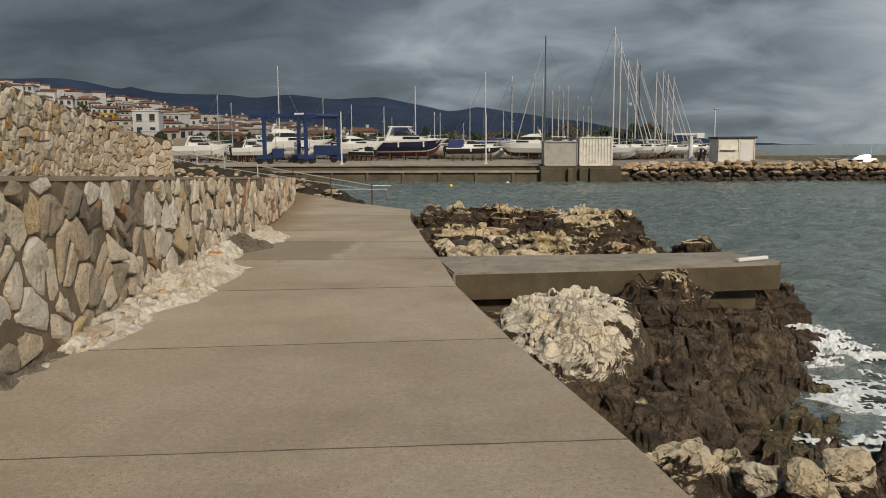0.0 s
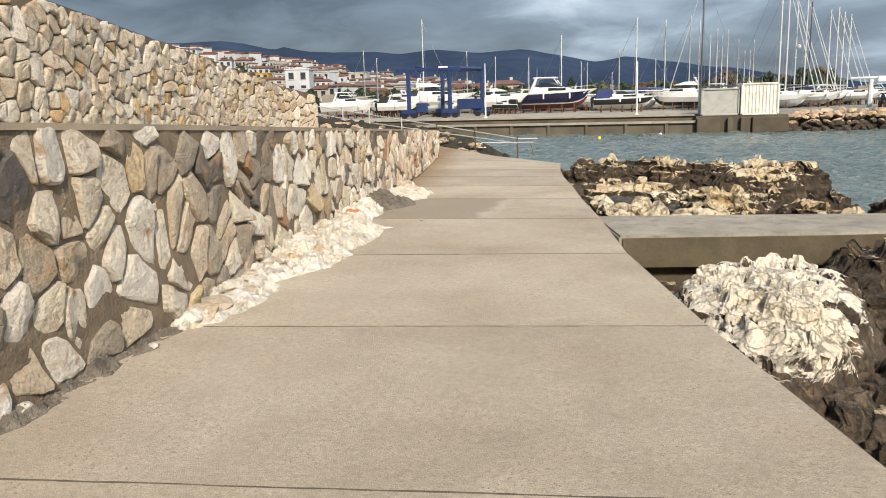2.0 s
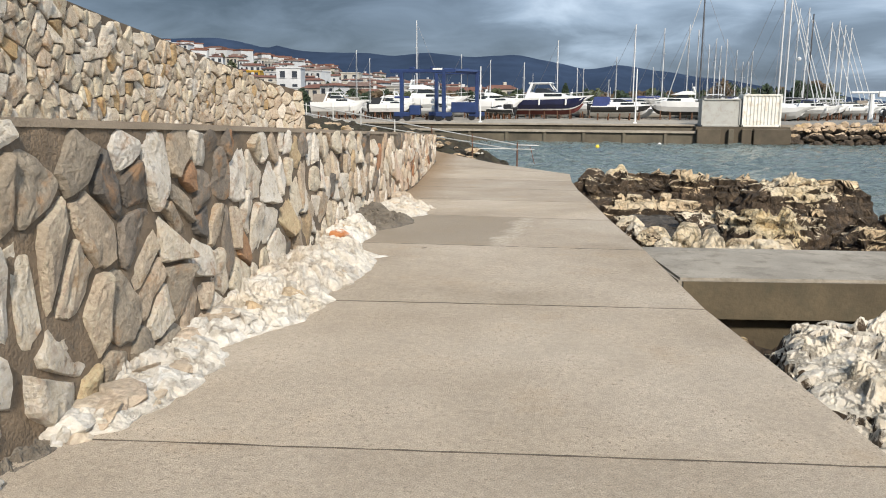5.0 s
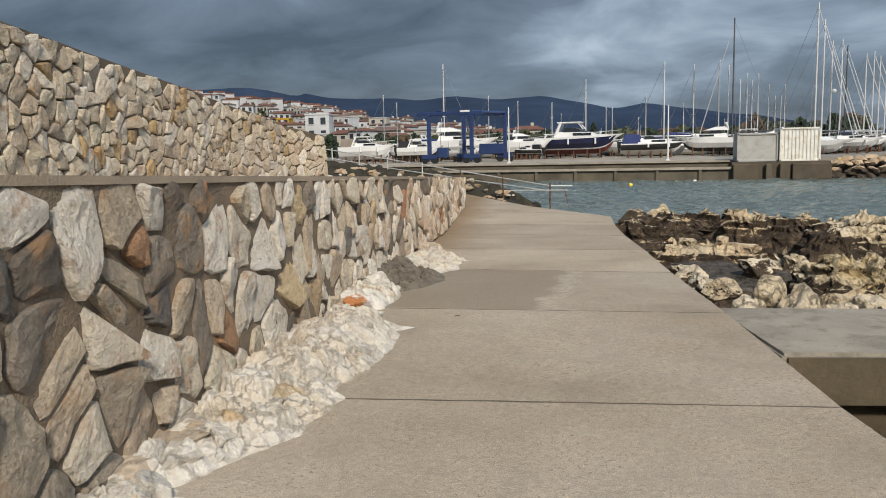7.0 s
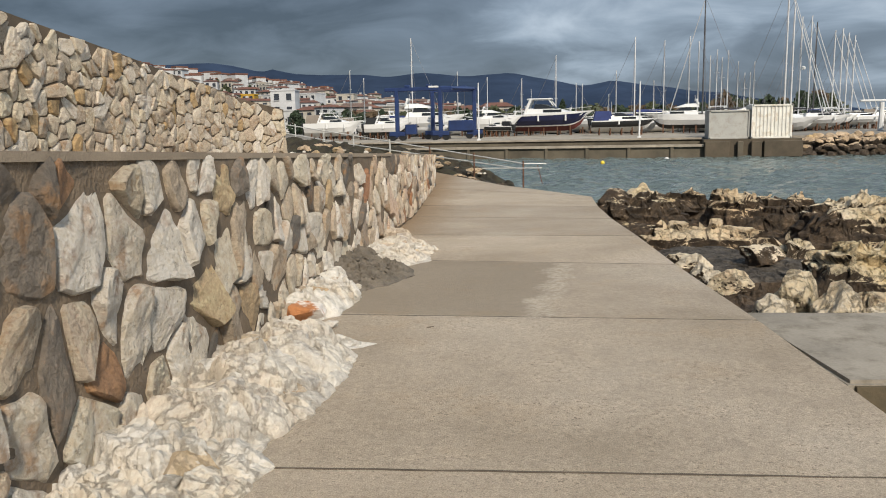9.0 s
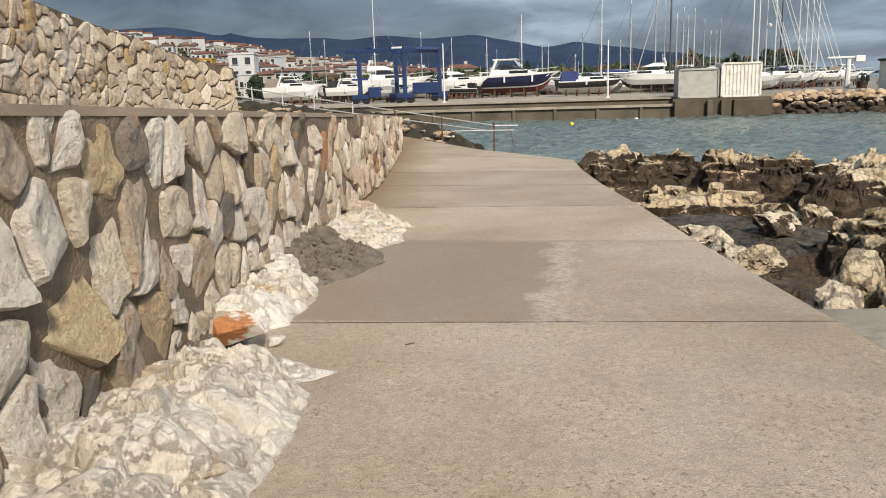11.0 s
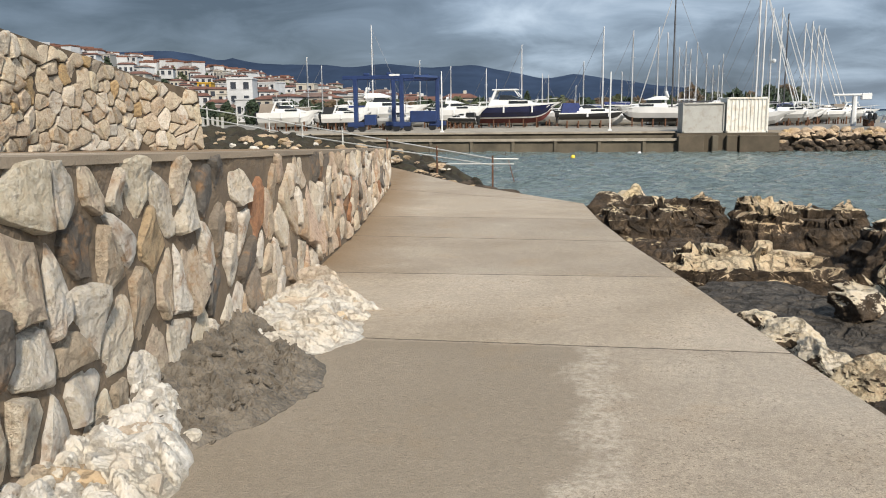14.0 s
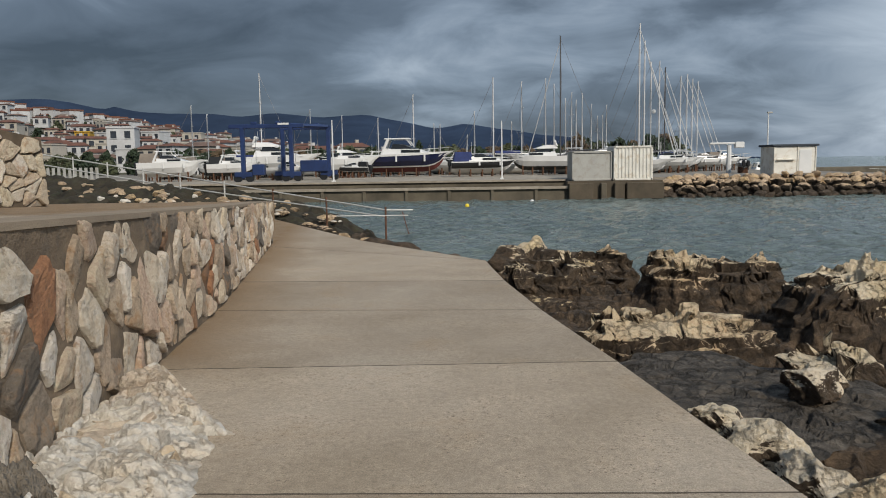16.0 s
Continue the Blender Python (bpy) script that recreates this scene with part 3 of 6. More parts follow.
# ---- rubble walls ----
def voronoi(n_s, n_v, seed, jit=0.48, lost=0.11):
    """Cells of a staggered, shaken lattice, in lattice units: one outline a site."""
    rnd = random.Random(seed)
    site = {}
    for i in range(-2, n_s + 2):
        for j in range(-2, n_v + 2):
            if rnd.random() < lost:
                continue
            site[i, j] = (i + 0.5 + (0.25 if j % 2 else -0.25) + rnd.uniform(-jit, jit), j + 0.5 + rnd.uniform(-jit, jit))
    cells = []
    for i in range(n_s):
        for j in range(n_v):
            if (i, j) not in site:
                continue
            cx, cy = site[i, j]
            poly = [(cx - 1.3, cy - 1.3), (cx + 1.3, cy - 1.3), (cx + 1.3, cy + 1.3), (cx - 1.3, cy + 1.3)]
            for di in (-2, -1, 0, 1, 2):
                for dj in (-2, -1, 0, 1, 2):
                    if (di or dj) and (i + di, j + dj) in site:
                        ox, oy = site[i + di, j + dj]
                        nx, ny = ox - cx, oy - cy
                        lim = (nx * (ox + cx) + ny * (oy + cy)) / 2
                        outp = []
                        for k, a in enumerate(poly):
                            b = poly[(k + 1) % len(poly)]
                            da, db = a[0] * nx + a[1] * ny - lim, b[0] * nx + b[1] * ny - lim
                            if da <= 0:
                                outp.append(a)
                            if (da < 0) != (db < 0):
                                t = da / (da - db)
                                outp.append((a[0] + (b[0] - a[0]) * t, a[1] + (b[1] - a[1]) * t))
                        poly = outp
            if len(poly) > 2:
                cells.append(((cx, cy), poly))
    return cells


def inset(pts, g):
    """A convex outline drawn in by g on every side."""
    out = pts
    n = len(pts)
    for k, a in enumerate(pts):
        b = pts[(k + 1) % n]
        L = math.hypot(b[0] - a[0], b[1] - a[1])
        if L < 1e-5:
            continue
        nx, ny = (b[1] - a[1]) / L, -(b[0] - a[0]) / L
        lim = a[0] * nx + a[1] * ny - g
        cut = []
        for i, p in enumerate(out):
            q = out[(i + 1) % len(out)]
            dp, dq = p[0] * nx + p[1] * ny - lim, q[0] * nx + q[1] * ny - lim
            if dp <= 0:
                cut.append(p)
            if (dp < 0) != (dq < 0):
                t = dp / (dp - dq)
                cut.append((p[0] + (q[0] - p[0]) * t, p[1] + (q[1] - p[1]) * t))
        out = cut
        if len(out) < 3:
            return []
    return out


def stone_rings(poly, su, sv, gap, proud, rnd):
    """Rings of one rough stone: (along, up, out) in metres about its middle."""
    pts = [(u * su, v * sv) for u, v in poly]
    area = sum(a[0] * b[1] - b[0] * a[1] for a, b in zip(pts, pts[1:] + pts[:1]))
    pts = inset(pts if area > 0 else pts[::-1], gap * rnd.uniform(0.5, 1.2))
    if len(pts) < 3:
        return None
    mx, my = sum(p[0] for p in pts) / len(pts), sum(p[1] for p in pts) / len(pts)
    pts = [(p[0] - mx, p[1] - my) for p in pts]
    # corners knocked off, then the rim left a little ragged
    soft = rnd.uniform(0.08, 0.20)
    ring = []
    for k, a in enumerate(pts):
        b = pts[(k + 1) % len(pts)]
        L = math.hypot(b[0] - a[0], b[1] - a[1])
        for t in ((soft, 0.5, 1 - soft) if L > 0.09 else (soft, 1 - soft) if L > 0.035 else (0.5,)):
            ring.append((a[0] + (b[0] - a[0]) * t, a[1] + (b[1] - a[1]) * t))
    size = sum(math.hypot(*p) for p in ring) / len(ring)
    if size < 0.028:
        return None
    ph = rnd.uniform(0, 90)
    ring = [(p[0] * k, p[1] * k) for p in ring for k in (rnd.uniform(0.93, 1.05),)]
    tx, ty = rnd.uniform(-0.20, 0.20), rnd.uniform(-0.20, 0.20)
    out = proud * rnd.uniform(0.45, 1.2)

    def face(x, y, lift):
        v = Vector((x, y, ph))
        return out * lift + 0.018 * noise.noise(v * 9) + 0.009 * noise.noise(v * 26) + tx * x + ty * y
    r0 = [(x, y, -0.04) for x, y in ring]
    r1 = [(x * 0.985, y * 0.985, min(face(x, y, 0.45), out)) for x, y in ring]
    skin = [r0, r1]
    for mean, lift in ((0.91, 0.90), (0.66, 1.04), (0.33, 1.08)):
        skin.append([(x * k, y * k, face(x * k, y * k, lift)) for x, y in ring for k in (mean * (1 + 0.10 * noise.noise(Vector((x * 7, y * 7, ph + mean)))),)])
    return (mx, my), skin, (0.0, 0.0, face(0, 0, 1.09))


# middles of the drifts of dark stone in the low wall: along, up
GRIM = [(6.0, 1.1), (8.2, 1.0), (11.3, 0.75), (4.2, 1.1)]


def build_wall(line, z_low, z_high, su, sv, gap, proud, seed, owner, mat, mat_rest, keep, dark=None, dark_rest=None):
    """Stones over the face of a wall whose plan is line (y, x); keep(y): a stone of its own, else joined."""
    rnd = random.Random(seed)
    ya, yb = line[0][0], line[-1][0]
    P = [Vector((x, y, 0)) for y, x in line]
    acc = [0.0]
    for a, b in zip(P, P[1:]):
        acc.append(acc[-1] + (b - a).length)
    def at_s(s):
        s = min(max(s, 0.0), acc[-1] - 1e-4)
        k = max(i for i in range(len(acc) - 1) if acc[i] <= s)
        d = (P[k + 1] - P[k]).normalized()
        return P[k] + d * (s - acc[k]), d
    su = acc[-1] / round(acc[-1] / su)
    hmax = max(z_high(y) - z_low(y) for y in np.linspace(ya, yb, 30))
    rest = bmesh.new()
    count = 0
    for (cx, cy), poly in voronoi(int(round(acc[-1] / su)), int(hmax / sv) + 1, seed):
        p, d = at_s(cx * su)
        y = p.y
        zt, zb = z_high(y), z_low(y)
        drop = (int(hmax / sv) + 1) * sv
        # courses are counted down from the cap
        def zz(v):
            return zt - 0.015 - (drop - v)
        vv = [(u, min(v, drop / sv - 0.02)) for u, v in poly]
        vv = [(u, max(v, (zb - zt + 0.015 + drop) / sv)) for u, v in vv]
        if max(v for _, v in vv) - min(v for _, v in vv) < 0.3:
            continue
        made = stone_rings(vv, su, sv, gap, proud, rnd)
        if made is None:
            continue
        (mx, my), skin, mid = made
        p, d = at_s(mx)
        n = Vector((d.y, -d.x, 0))
        org = Vector((p.x, p.y, zz(my)))
        single = keep(p.y)
        # darker stones come in drifts along the wall
        drift = sum(math.exp(-((p.y - a) / 0.55) ** 2 - ((org.z - b) / 0.45) ** 2) for a, b in GRIM)
        grim = dark is not None and 0.7 * noise.noise(Vector((p.y * 0.75, org.z * 1.1, seed))) + 0.36 * drift + rnd.uniform(-0.42, 0.42) > 0.40
        first = 0 if single else len(rest.faces)
        bm = bmesh.new() if single else rest
        o = Vector() if single else org
        def to3(q):
            return o + d * q[0] + Vector((0, 0, q[1])) + n * q[2]
        rings = [[bm.verts.new(to3(q)) for q in r] for r in skin]
        c = bm.verts.new(to3(mid))
        m = len(skin[0])
        for a, b in zip(rings, rings[1:]):
            for i in range(m):
                bm.faces.new((a[i], a[(i + 1) % m], b[(i + 1) % m], b[i]))
        for i in range(m):
            bm.faces.new((rings[-1][i], rings[-1][(i + 1) % m], c))
        if single:
            count += 1
            ob = part("stone", bm, dark if grim else mat, owner)
            ob.location = org
        elif grim:
            bm.faces.ensure_lookup_table()
            for k in range(first, len(bm.faces)):
                bm.faces[k].material_index = 1
    if rest.verts:
        ob = part("stones", rest, mat_rest, owner)
        ob["kind"] = "stuff"
        if dark is not None:
            ob.data.materials.append(dark_rest)
    else:
        rest.free()
    return count


wall_low = new("wall_low", None)
tagged(wall_low, "low retaining wall of rough limestone set in brown mortar", "wall", kind="structure")
ys = [-4, 0, 3, 5.5, 6.2, 9, 11.5, 14.5, 17.5, 21, 25]
bm = prism([(wall_x(y) - 0.02, y) for y in ys] + [(wall_x(y) - 0.4, y) for y in ys[::-1]], lambda x, y: fz(y) - 0.1, lambda x, y: cap_z(y) - 0.03)
part("mortar_core", bm, M_MORTAR, wall_low)


def pointing(owner, ya, yb, line_x, z_low, z_high, out, step=0.035):
    """Hand-pressed mortar bed between the stones, wavy in depth."""
    o = bmesh.new()
    n = int((yb - ya) / step)
    rows = []
    for j in range(n + 1):
        y = ya + (yb - ya) * j / n
        z0, z1 = z_low(y), z_high(y)
        m = 40
        rows.append([o.verts.new((line_x(y) + out + 0.013 * noise.noise(Vector((y * 4, k * (z1 - z0) / m * 4, 2))) + 0.007 * noise.noise(Vector((y * 15, k * (z1 - z0) / m * 15, 5))), y, z0 + (z1 - z0) * k / m)) for k in range(m + 1)])
    for a, b in zip(rows, rows[1:]):
        for k in range(len(a) - 1):
            o.faces.new((a[k], b[k], b[k + 1], a[k + 1]))
    bmesh.ops.reverse_faces(o, faces=o.faces)
    return part("mortar_bed", o, M_MORTAR, owner, "", True)


pointing(wall_low, 2.0, 24.9, wall_x, lambda y: fz(y) - 0.05, lambda y: cap_z(y) - 0.02, 0.009)
bm = prism([(wall_x(y) + 0.022, y) for y in ys] + [(wall_x(y) - 0.45, y) for y in ys[::-1]], lambda x, y: cap_z(y) - 0.035, lambda x, y: cap_z(y))
part("coping", bm, M_CAP, wall_low, "smoothed brown mortar coping")

# terrace between the two walls
bm = prism([(wall_x(y) - 0.44, y) for y in ys] + [(-6.2, 27), (-12, 30), (-12, 22)] + [(up_x(y) - 0.2, y) for y in (21.5, 18, 13.8, 10.2, 6, 0, -4)], lambda x, y: cap_z(y) - 0.6, lambda x, y: cap_z(y) - 0.012)
tagged(part("terrace", bm, M_CONCRETE), "narrow concrete terrace between the two stone walls", "terrace", kind="structure")

wall_up = new("wall_upper", None)
tagged(wall_up, "tall upper wall of small cream limestone rubble", "wall", kind="structure")
yu = [-4, 0, 6, 8, 10.2, 12, 13.8, 16, 18, 19.2, 20.5, 21.9]
bm = bmesh.new()
for ya, yb in zip(yu, yu[1:]):
    prism([(up_x(ya), ya), (up_x(yb), yb), (up_x(yb) - 0.6, yb), (up_x(ya) - 0.6, ya)], lambda x, y: cap_z(y) - 0.4, lambda x, y: up_top(y) - 0.03, bm)
part("mortar_core", bm, M_MORTAR_DEEP, wall_up)

# ---- shore rocks ----
SHORE = [(-4, 4.2), (2, 2.6), (4.0, 2.7), (5.4, 2.5), (6.4, 2.3), (7.4, 2.7), (8.6, 3.4), (10, 4.6), (11.6, 4.9), (14, 4.6), (18, 4.6), (21, 4.2), (23, 2.6), (25, 0.8), (28.5, -1.4), (32, -3.4), (38, -7.0)]


def shore_x(y):
    return lerp_table(SHORE, y)


def ridged(p, octaves=5):
    s, a, f = 0.0, 0.5, 1.0
    for _ in range(octaves):
        s += a * (1 - abs(noise.noise(p * f)) * 2)
        a, f = a * 0.5, f * 2.1
    return s


def blocks(x, y, scale, seed):
    """Broken rock: a random lift for each block, and the distance to the cleft round it."""
    w = Vector((noise.noise(Vector((x * 2, y * 2, seed))), noise.noise(Vector((x * 2, y * 2, seed + 9))), 0)) * 0.16
    d, pts = noise.voronoi(Vector((x * scale, y * scale * 1.25, seed)) + w)
    return noise.cell(pts[0] * 7.31), d[1] - d[0]


# mounds of the shore: x, y, half width, half length, height of the crest
MOUNDS = [(0.95, 7.75, 1.0, 1.6, -0.40), (2.4, 9.3, 0.9, 0.8, -0.35), (1.35, 6.2, 0.9, 0.7, -0.65), (3.3, 9.6, 0.9, 0.9, -0.8), (-0.7, 21.6, 1.0, 1.0, -0.42), (2.6, 18.9, 1.3, 1.0, -0.34),
          (3.6, 19.6, 1.0, 1.0, -0.4), (1.3, 20.7, 1.2, 0.7, -0.36), (1.25, 14.6, 0.9, 0.7, -0.42), (2.6, 14.0, 0.9, 0.8, -0.5), (1.9, 12.1, 1.6, 0.6, -0.42)]


def rock_z(x, y):
    e, s = edge_x(y), shore_x(y)
    k = (x - e) / max(0.5, s - e)
    h = -0.46 + fz(y) - (0.35 if y > 11 else 0.35 + 0.6 * min(1.0, (11 - y) / 3)) * min(max(k, 0), 1) - 1.9 * max(0.0, k - 0.78) - max(0, k - 1) * 0.4
    top = 0.0
    for mx, my, rx, ry, mz in MOUNDS:
        d2 = ((x - mx) / rx) ** 2 + ((y - my) / ry) ** 2
        if d2 < 3.5:
            f = math.exp(-1.5 * d2)
            h = max(h, h + (mz - h) * f)
            top = max(top, f)
    rough = 0.35 + 0.65 * min(1.0, max(top, k * 1.2))
    if 14.6 < y < 17.2 and x < 1.0:
        rough *= 0.12
    amp = min(1.0, max(0.2, (x - e) / 0.5))
    h += amp * rough * (0.20 * (ridged(Vector((x * 0.9, y * 1.2, 1.3))) - 0.62) + 0.06 * (ridged(Vector((x * 3.1 + 7, y * 3.6, 4)), 4) - 0.6))
    lift, cleft = blocks(x, y, 1.6, 3.0)
    lift2, cleft2 = blocks(x + 4, y, 4.2, 6.0)
    h += amp * rough * (0.13 * (lift - 0.5) + 0.07 * (lift2 - 0.5) - 0.12 * math.exp(-cleft / 0.05) - 0.05 * math.exp(-cleft2 / 0.06))
    # flat beds with short risers
    q = (h + 0.03 * noise.noise(Vector((x * 1.5, y * 1.5, 8)))) / 0.12
    f = q - math.floor(q)
    h += 0.6 * 0.12 * (f * f * (3 - 2 * f) - f) * (1.6 if top > 0.1 else 1.0)
    return min(h, fz(y) - 0.07) if x < e + 0.3 else min(h, 0.10)


def shore_mesh():
    nx = 190
    rows = list(np.arange(-3, 24, 0.052)) + list(np.arange(24, 39, 0.14))
    verts, faces = [], []
    for y in rows:
        y = float(y)
        e, s = edge_x(y) - 0.12, shore_x(y) + 1.1
        for i in range(nx + 1):
            x = e + (s - e) * i / nx
            verts.append((x, y, rock_z(x, y)))
    for j in range(len(rows) - 1):
        for i in range(nx):
            a = j * (nx + 1) + i
            faces.append((a, a + 1, a + nx + 2, a + nx + 1))
    me = bpy.data.meshes.new("shore_rock")
    me.from_pydata(verts, [], faces)
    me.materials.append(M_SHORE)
    return tagged(new("shore_rock", me), "dark fissured coastal limestone with pale weathered crests coloured as sunlit", "rock", kind="structure")


shore_mesh()


def boulder_mesh(name, r, seed, mat, sub=4, rough=0.28, flat=0.7, cuts=9):
    """A broken limestone lump: a ball cut by planes, then roughened."""
    rnd = random.Random(seed)
    bm = bmesh.new()
    bmesh.ops.create_icosphere(bm, subdivisions=sub, radius=1)
    planes = []
    for _ in range(cuts):
        n = Vector((rnd.gauss(0, 1), rnd.gauss(0, 1), rnd.gauss(0, 0.8))).normalized()
        planes.append((n, rnd.uniform(0.5, 0.85)))
    off = Vector((seed * 3.1, seed * 1.7, 0))
    for v in bm.verts:
        c = v.co.copy()
        for n, d in planes:
            k = c.dot(n) - d
            if k > 0:
                c -= n * k * 0.95
        c += v.co * rough * (0.7 * noise.noise(c * 1.6 + off) + 0.4 * (ridged(c * 2.3 + off, 4) - 0.6))
        v.co = Vector((c.x * r[0], c.y * r[1], c.z * r[2] * flat))
    return from_bm(name, bm, mat)


def boulder(name, x, y, z, r, seed, mat, label, turn=0, sub=4, rough=0.28, group=""):
    ob = new(name, boulder_mesh(name, r, seed, mat, sub, rough))
    ob.matrix_basis = pose(x, y, z, 0, 0, turn)
    return tagged(ob, label, "rock", group)


def slabs(x, y, scale, seed, steep):
    """Broken blocks: each has its own lift and its own tilted top; with the distance to the cleft round it."""
    w = Vector((noise.noise(Vector((x * 5, y * 5, seed))), noise.noise(Vector((x * 5, y * 5, seed + 9))), 0)) * 0.10
    p = Vector((x * scale, y * scale * 1.15, seed)) + w
    d, pts = noise.voronoi(p)
    q = pts[0]
    off = p - q
    a, b, c = noise.cell(q * 7.31), noise.cell(q * 5.17 + Vector((3, 1, 0))), noise.cell(q * 9.7 + Vector((0, 5, 2)))
    return 0.5 * a + steep * (b * off.x + c * off.y), d[1] - d[0]


def outcrop(cx, cy, rx, ry, top, seed, mat, label, turn=0.0, n=84, depth=0.95, calm=1.0):
    """A broken, bedded hump of rock, its origin on its crest."""
    verts, faces = [], []
    for j in range(n + 1):
        for i in range(n + 1):
            u, v = i / n * 2 - 1, j / n * 2 - 1
            # square to disc, so that the rim is round
            m = max(abs(u), abs(v))
            r = math.hypot(u, v) or 1.0
            m = 1 - (1 - m) ** 1.6
            du, dv = u * m / r, v * m / r
            ang = math.atan2(dv, du)
            rim = 1 + 0.30 * noise.noise(Vector((math.cos(ang) * 1.4, math.sin(ang) * 1.4, seed))) + 0.12 * noise.noise(Vector((math.cos(ang) * 5, math.sin(ang) * 5, seed)))
            x, y = du * rx * rim, dv * ry * rim
            lift, cleft = slabs(x + cx, y + cy, 2.1, seed, 0.7)
            lift2, cleft2 = slabs(x + cx, y + cy, 5.2, seed + 3, 0.7)
            lift3, cleft3 = slabs(x + cx, y + cy, 12.0, seed + 6, 0.7)
            body = 1 - m ** 3.2
            flank = min(1.0, (1 - m) * 6)
            h = -0.30 * m ** 2.4 * calm - (depth - 0.30) * m ** 5.5
            h += min(1.0, calm * 1.4) * body * (0.22 * lift + 0.11 * lift2 + 0.045 * lift3 - 0.10) + calm * flank * 0.06 * (ridged(Vector((x * 2.4, y * 3.0, h * 4 + seed)), 6) - 0.75)
            h -= (0.1 + 0.9 * calm) * flank * (0.14 * math.exp(-cleft / 0.05) + 0.07 * math.exp(-cleft2 / 0.05) + 0.02 * math.exp(-cleft3 / 0.06))
            q = (h + 0.05 * noise.noise(Vector((x * 1.7, y * 1.7, seed)))) / 0.13
            f = q - math.floor(q)
            g = min(1.0, max(0.0, (f - 0.3) / 0.4))
            h += (0.3 + 0.7 * calm) * 0.13 * 0.8 * (g * g * (3 - 2 * g) - f)
            wob = 0.16 * flank * calm
            verts.append((x + wob * noise.noise(Vector((x * 5, h * 8, seed))), y + wob * noise.noise(Vector((y * 5, h * 8, seed + 5))), h))
    for j in range(n):
        for i in range(n):
            a = j * (n + 1) + i
            faces.append((a, a + 1, a + n + 2, a + n + 1))
    me = bpy.data.meshes.new("outcrop")
    me.from_pydata(verts, [], faces)
    me.materials.append(mat)
    ob = new("outcrop", me)
    ob.matrix_basis = pose(cx, cy, top, 0, 0, turn)
    return tagged(ob, label, "rock", "outcrops of the shore")


PALE = "pale cream limestone outcrop cracked by dark fissures on the shore"
outcrop(-0.05, 15.75, 1.15, 1.3, -0.53, 2.2, M_PLATFORM, "smooth dark grey wave-cut rock shelf crossed by cracks", -8, 96, 0.35, 0.12)
DARK = "dark brown splash-zone limestone outcrop with pale flecks"
for k, (x, y, rx, ry, top, turn) in enumerate([
        (0.98, 7.9, 1.0, 1.6, -0.10, -12), (1.45, 4.8, 0.52, 0.40, -0.38, 0), (-0.05, 17.7, 1.25, 0.46, -0.30, 4), (0.9, 20.6, 0.62, 0.55, -0.05, 0), (2.6, 18.9, 1.15, 1.0, -0.06, 20), (0.95, 16.3, 0.5, 0.4, -0.25, 0),
        (1.9, 15.4, 0.6, 0.5, -0.22, 14), (1.3, 14.6, 0.8, 0.65, -0.12, 0), (0.75, 11.75, 1.1, 0.5, -0.13, 3), (2.5, 12.0, 1.1, 0.5, -0.22, -4)]):
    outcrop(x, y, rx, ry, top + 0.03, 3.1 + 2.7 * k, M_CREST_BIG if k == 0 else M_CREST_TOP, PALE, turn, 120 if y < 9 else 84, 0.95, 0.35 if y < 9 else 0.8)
for k, (x, y, rx, ry, top, turn) in enumerate([
        (2.35, 9.35, 0.85, 0.7, -0.05, 0), (1.45, 6.25, 0.80, 0.55, -0.50, 10), (3.3, 9.7, 0.8, 0.6, -0.5, 0), (1.75, 20.85, 0.78, 0.6, -0.12, 0), (-0.75, 21.7, 1.2, 1.0, -0.20, 0), (3.65, 19.8, 0.85, 0.8, -0.14, 0),
        (2.7, 14.1, 0.75, 0.6, -0.28, 0), (0.25, 22.9, 0.65, 0.5, -0.2, 0), (2.3, 16.6, 0.8, 0.7, -0.34, 0), (2.9, 6.6, 0.55, 0.4, -1.2, 0), (2.45, 7.6, 0.5, 0.5, -1.05, 0), (2.6, 3.9, 0.7, 0.5, -0.62, 0), (3.8, 12.6, 0.8, 0.6, -0.4, 0), (4.3, 14.3, 0.8, 0.7, -0.5, 20), (5.0, 13.2, 0.7, 0.6, -0.75, 0), (4.7, 16.2, 0.7, 0.8, -0.5, 40), (3.6, 16.6, 0.7, 0.6, -0.38, 70), (2.6, 5.15, 0.6, 0.45, -0.55, 15), (2.3, 8.45, 0.7, 0.6, -0.42, 0), (1.75, 7.0, 0.7, 0.6, -0.52, 30), (3.0, 8.6, 0.75, 0.6, -0.95, 40)]):
    low = y < 10 and top < -0.3
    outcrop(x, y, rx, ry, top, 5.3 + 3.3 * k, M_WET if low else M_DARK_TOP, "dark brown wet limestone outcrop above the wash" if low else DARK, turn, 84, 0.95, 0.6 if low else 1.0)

for k, (x, y, rx, ry, top) in enumerate([(3.25, 8.2, 0.95, 0.7, -1.36), (3.9, 9.4, 0.8, 0.6, -1.40), (2.75, 7.2, 0.8, 0.6, -1.34)]):
    outcrop(x, y, rx, ry, top, 71.0 + 2.3 * k, M_ALGAE, "low olive-brown weed-grown rock awash in the swell", 20 * k, 60, 0.5, 0.45)

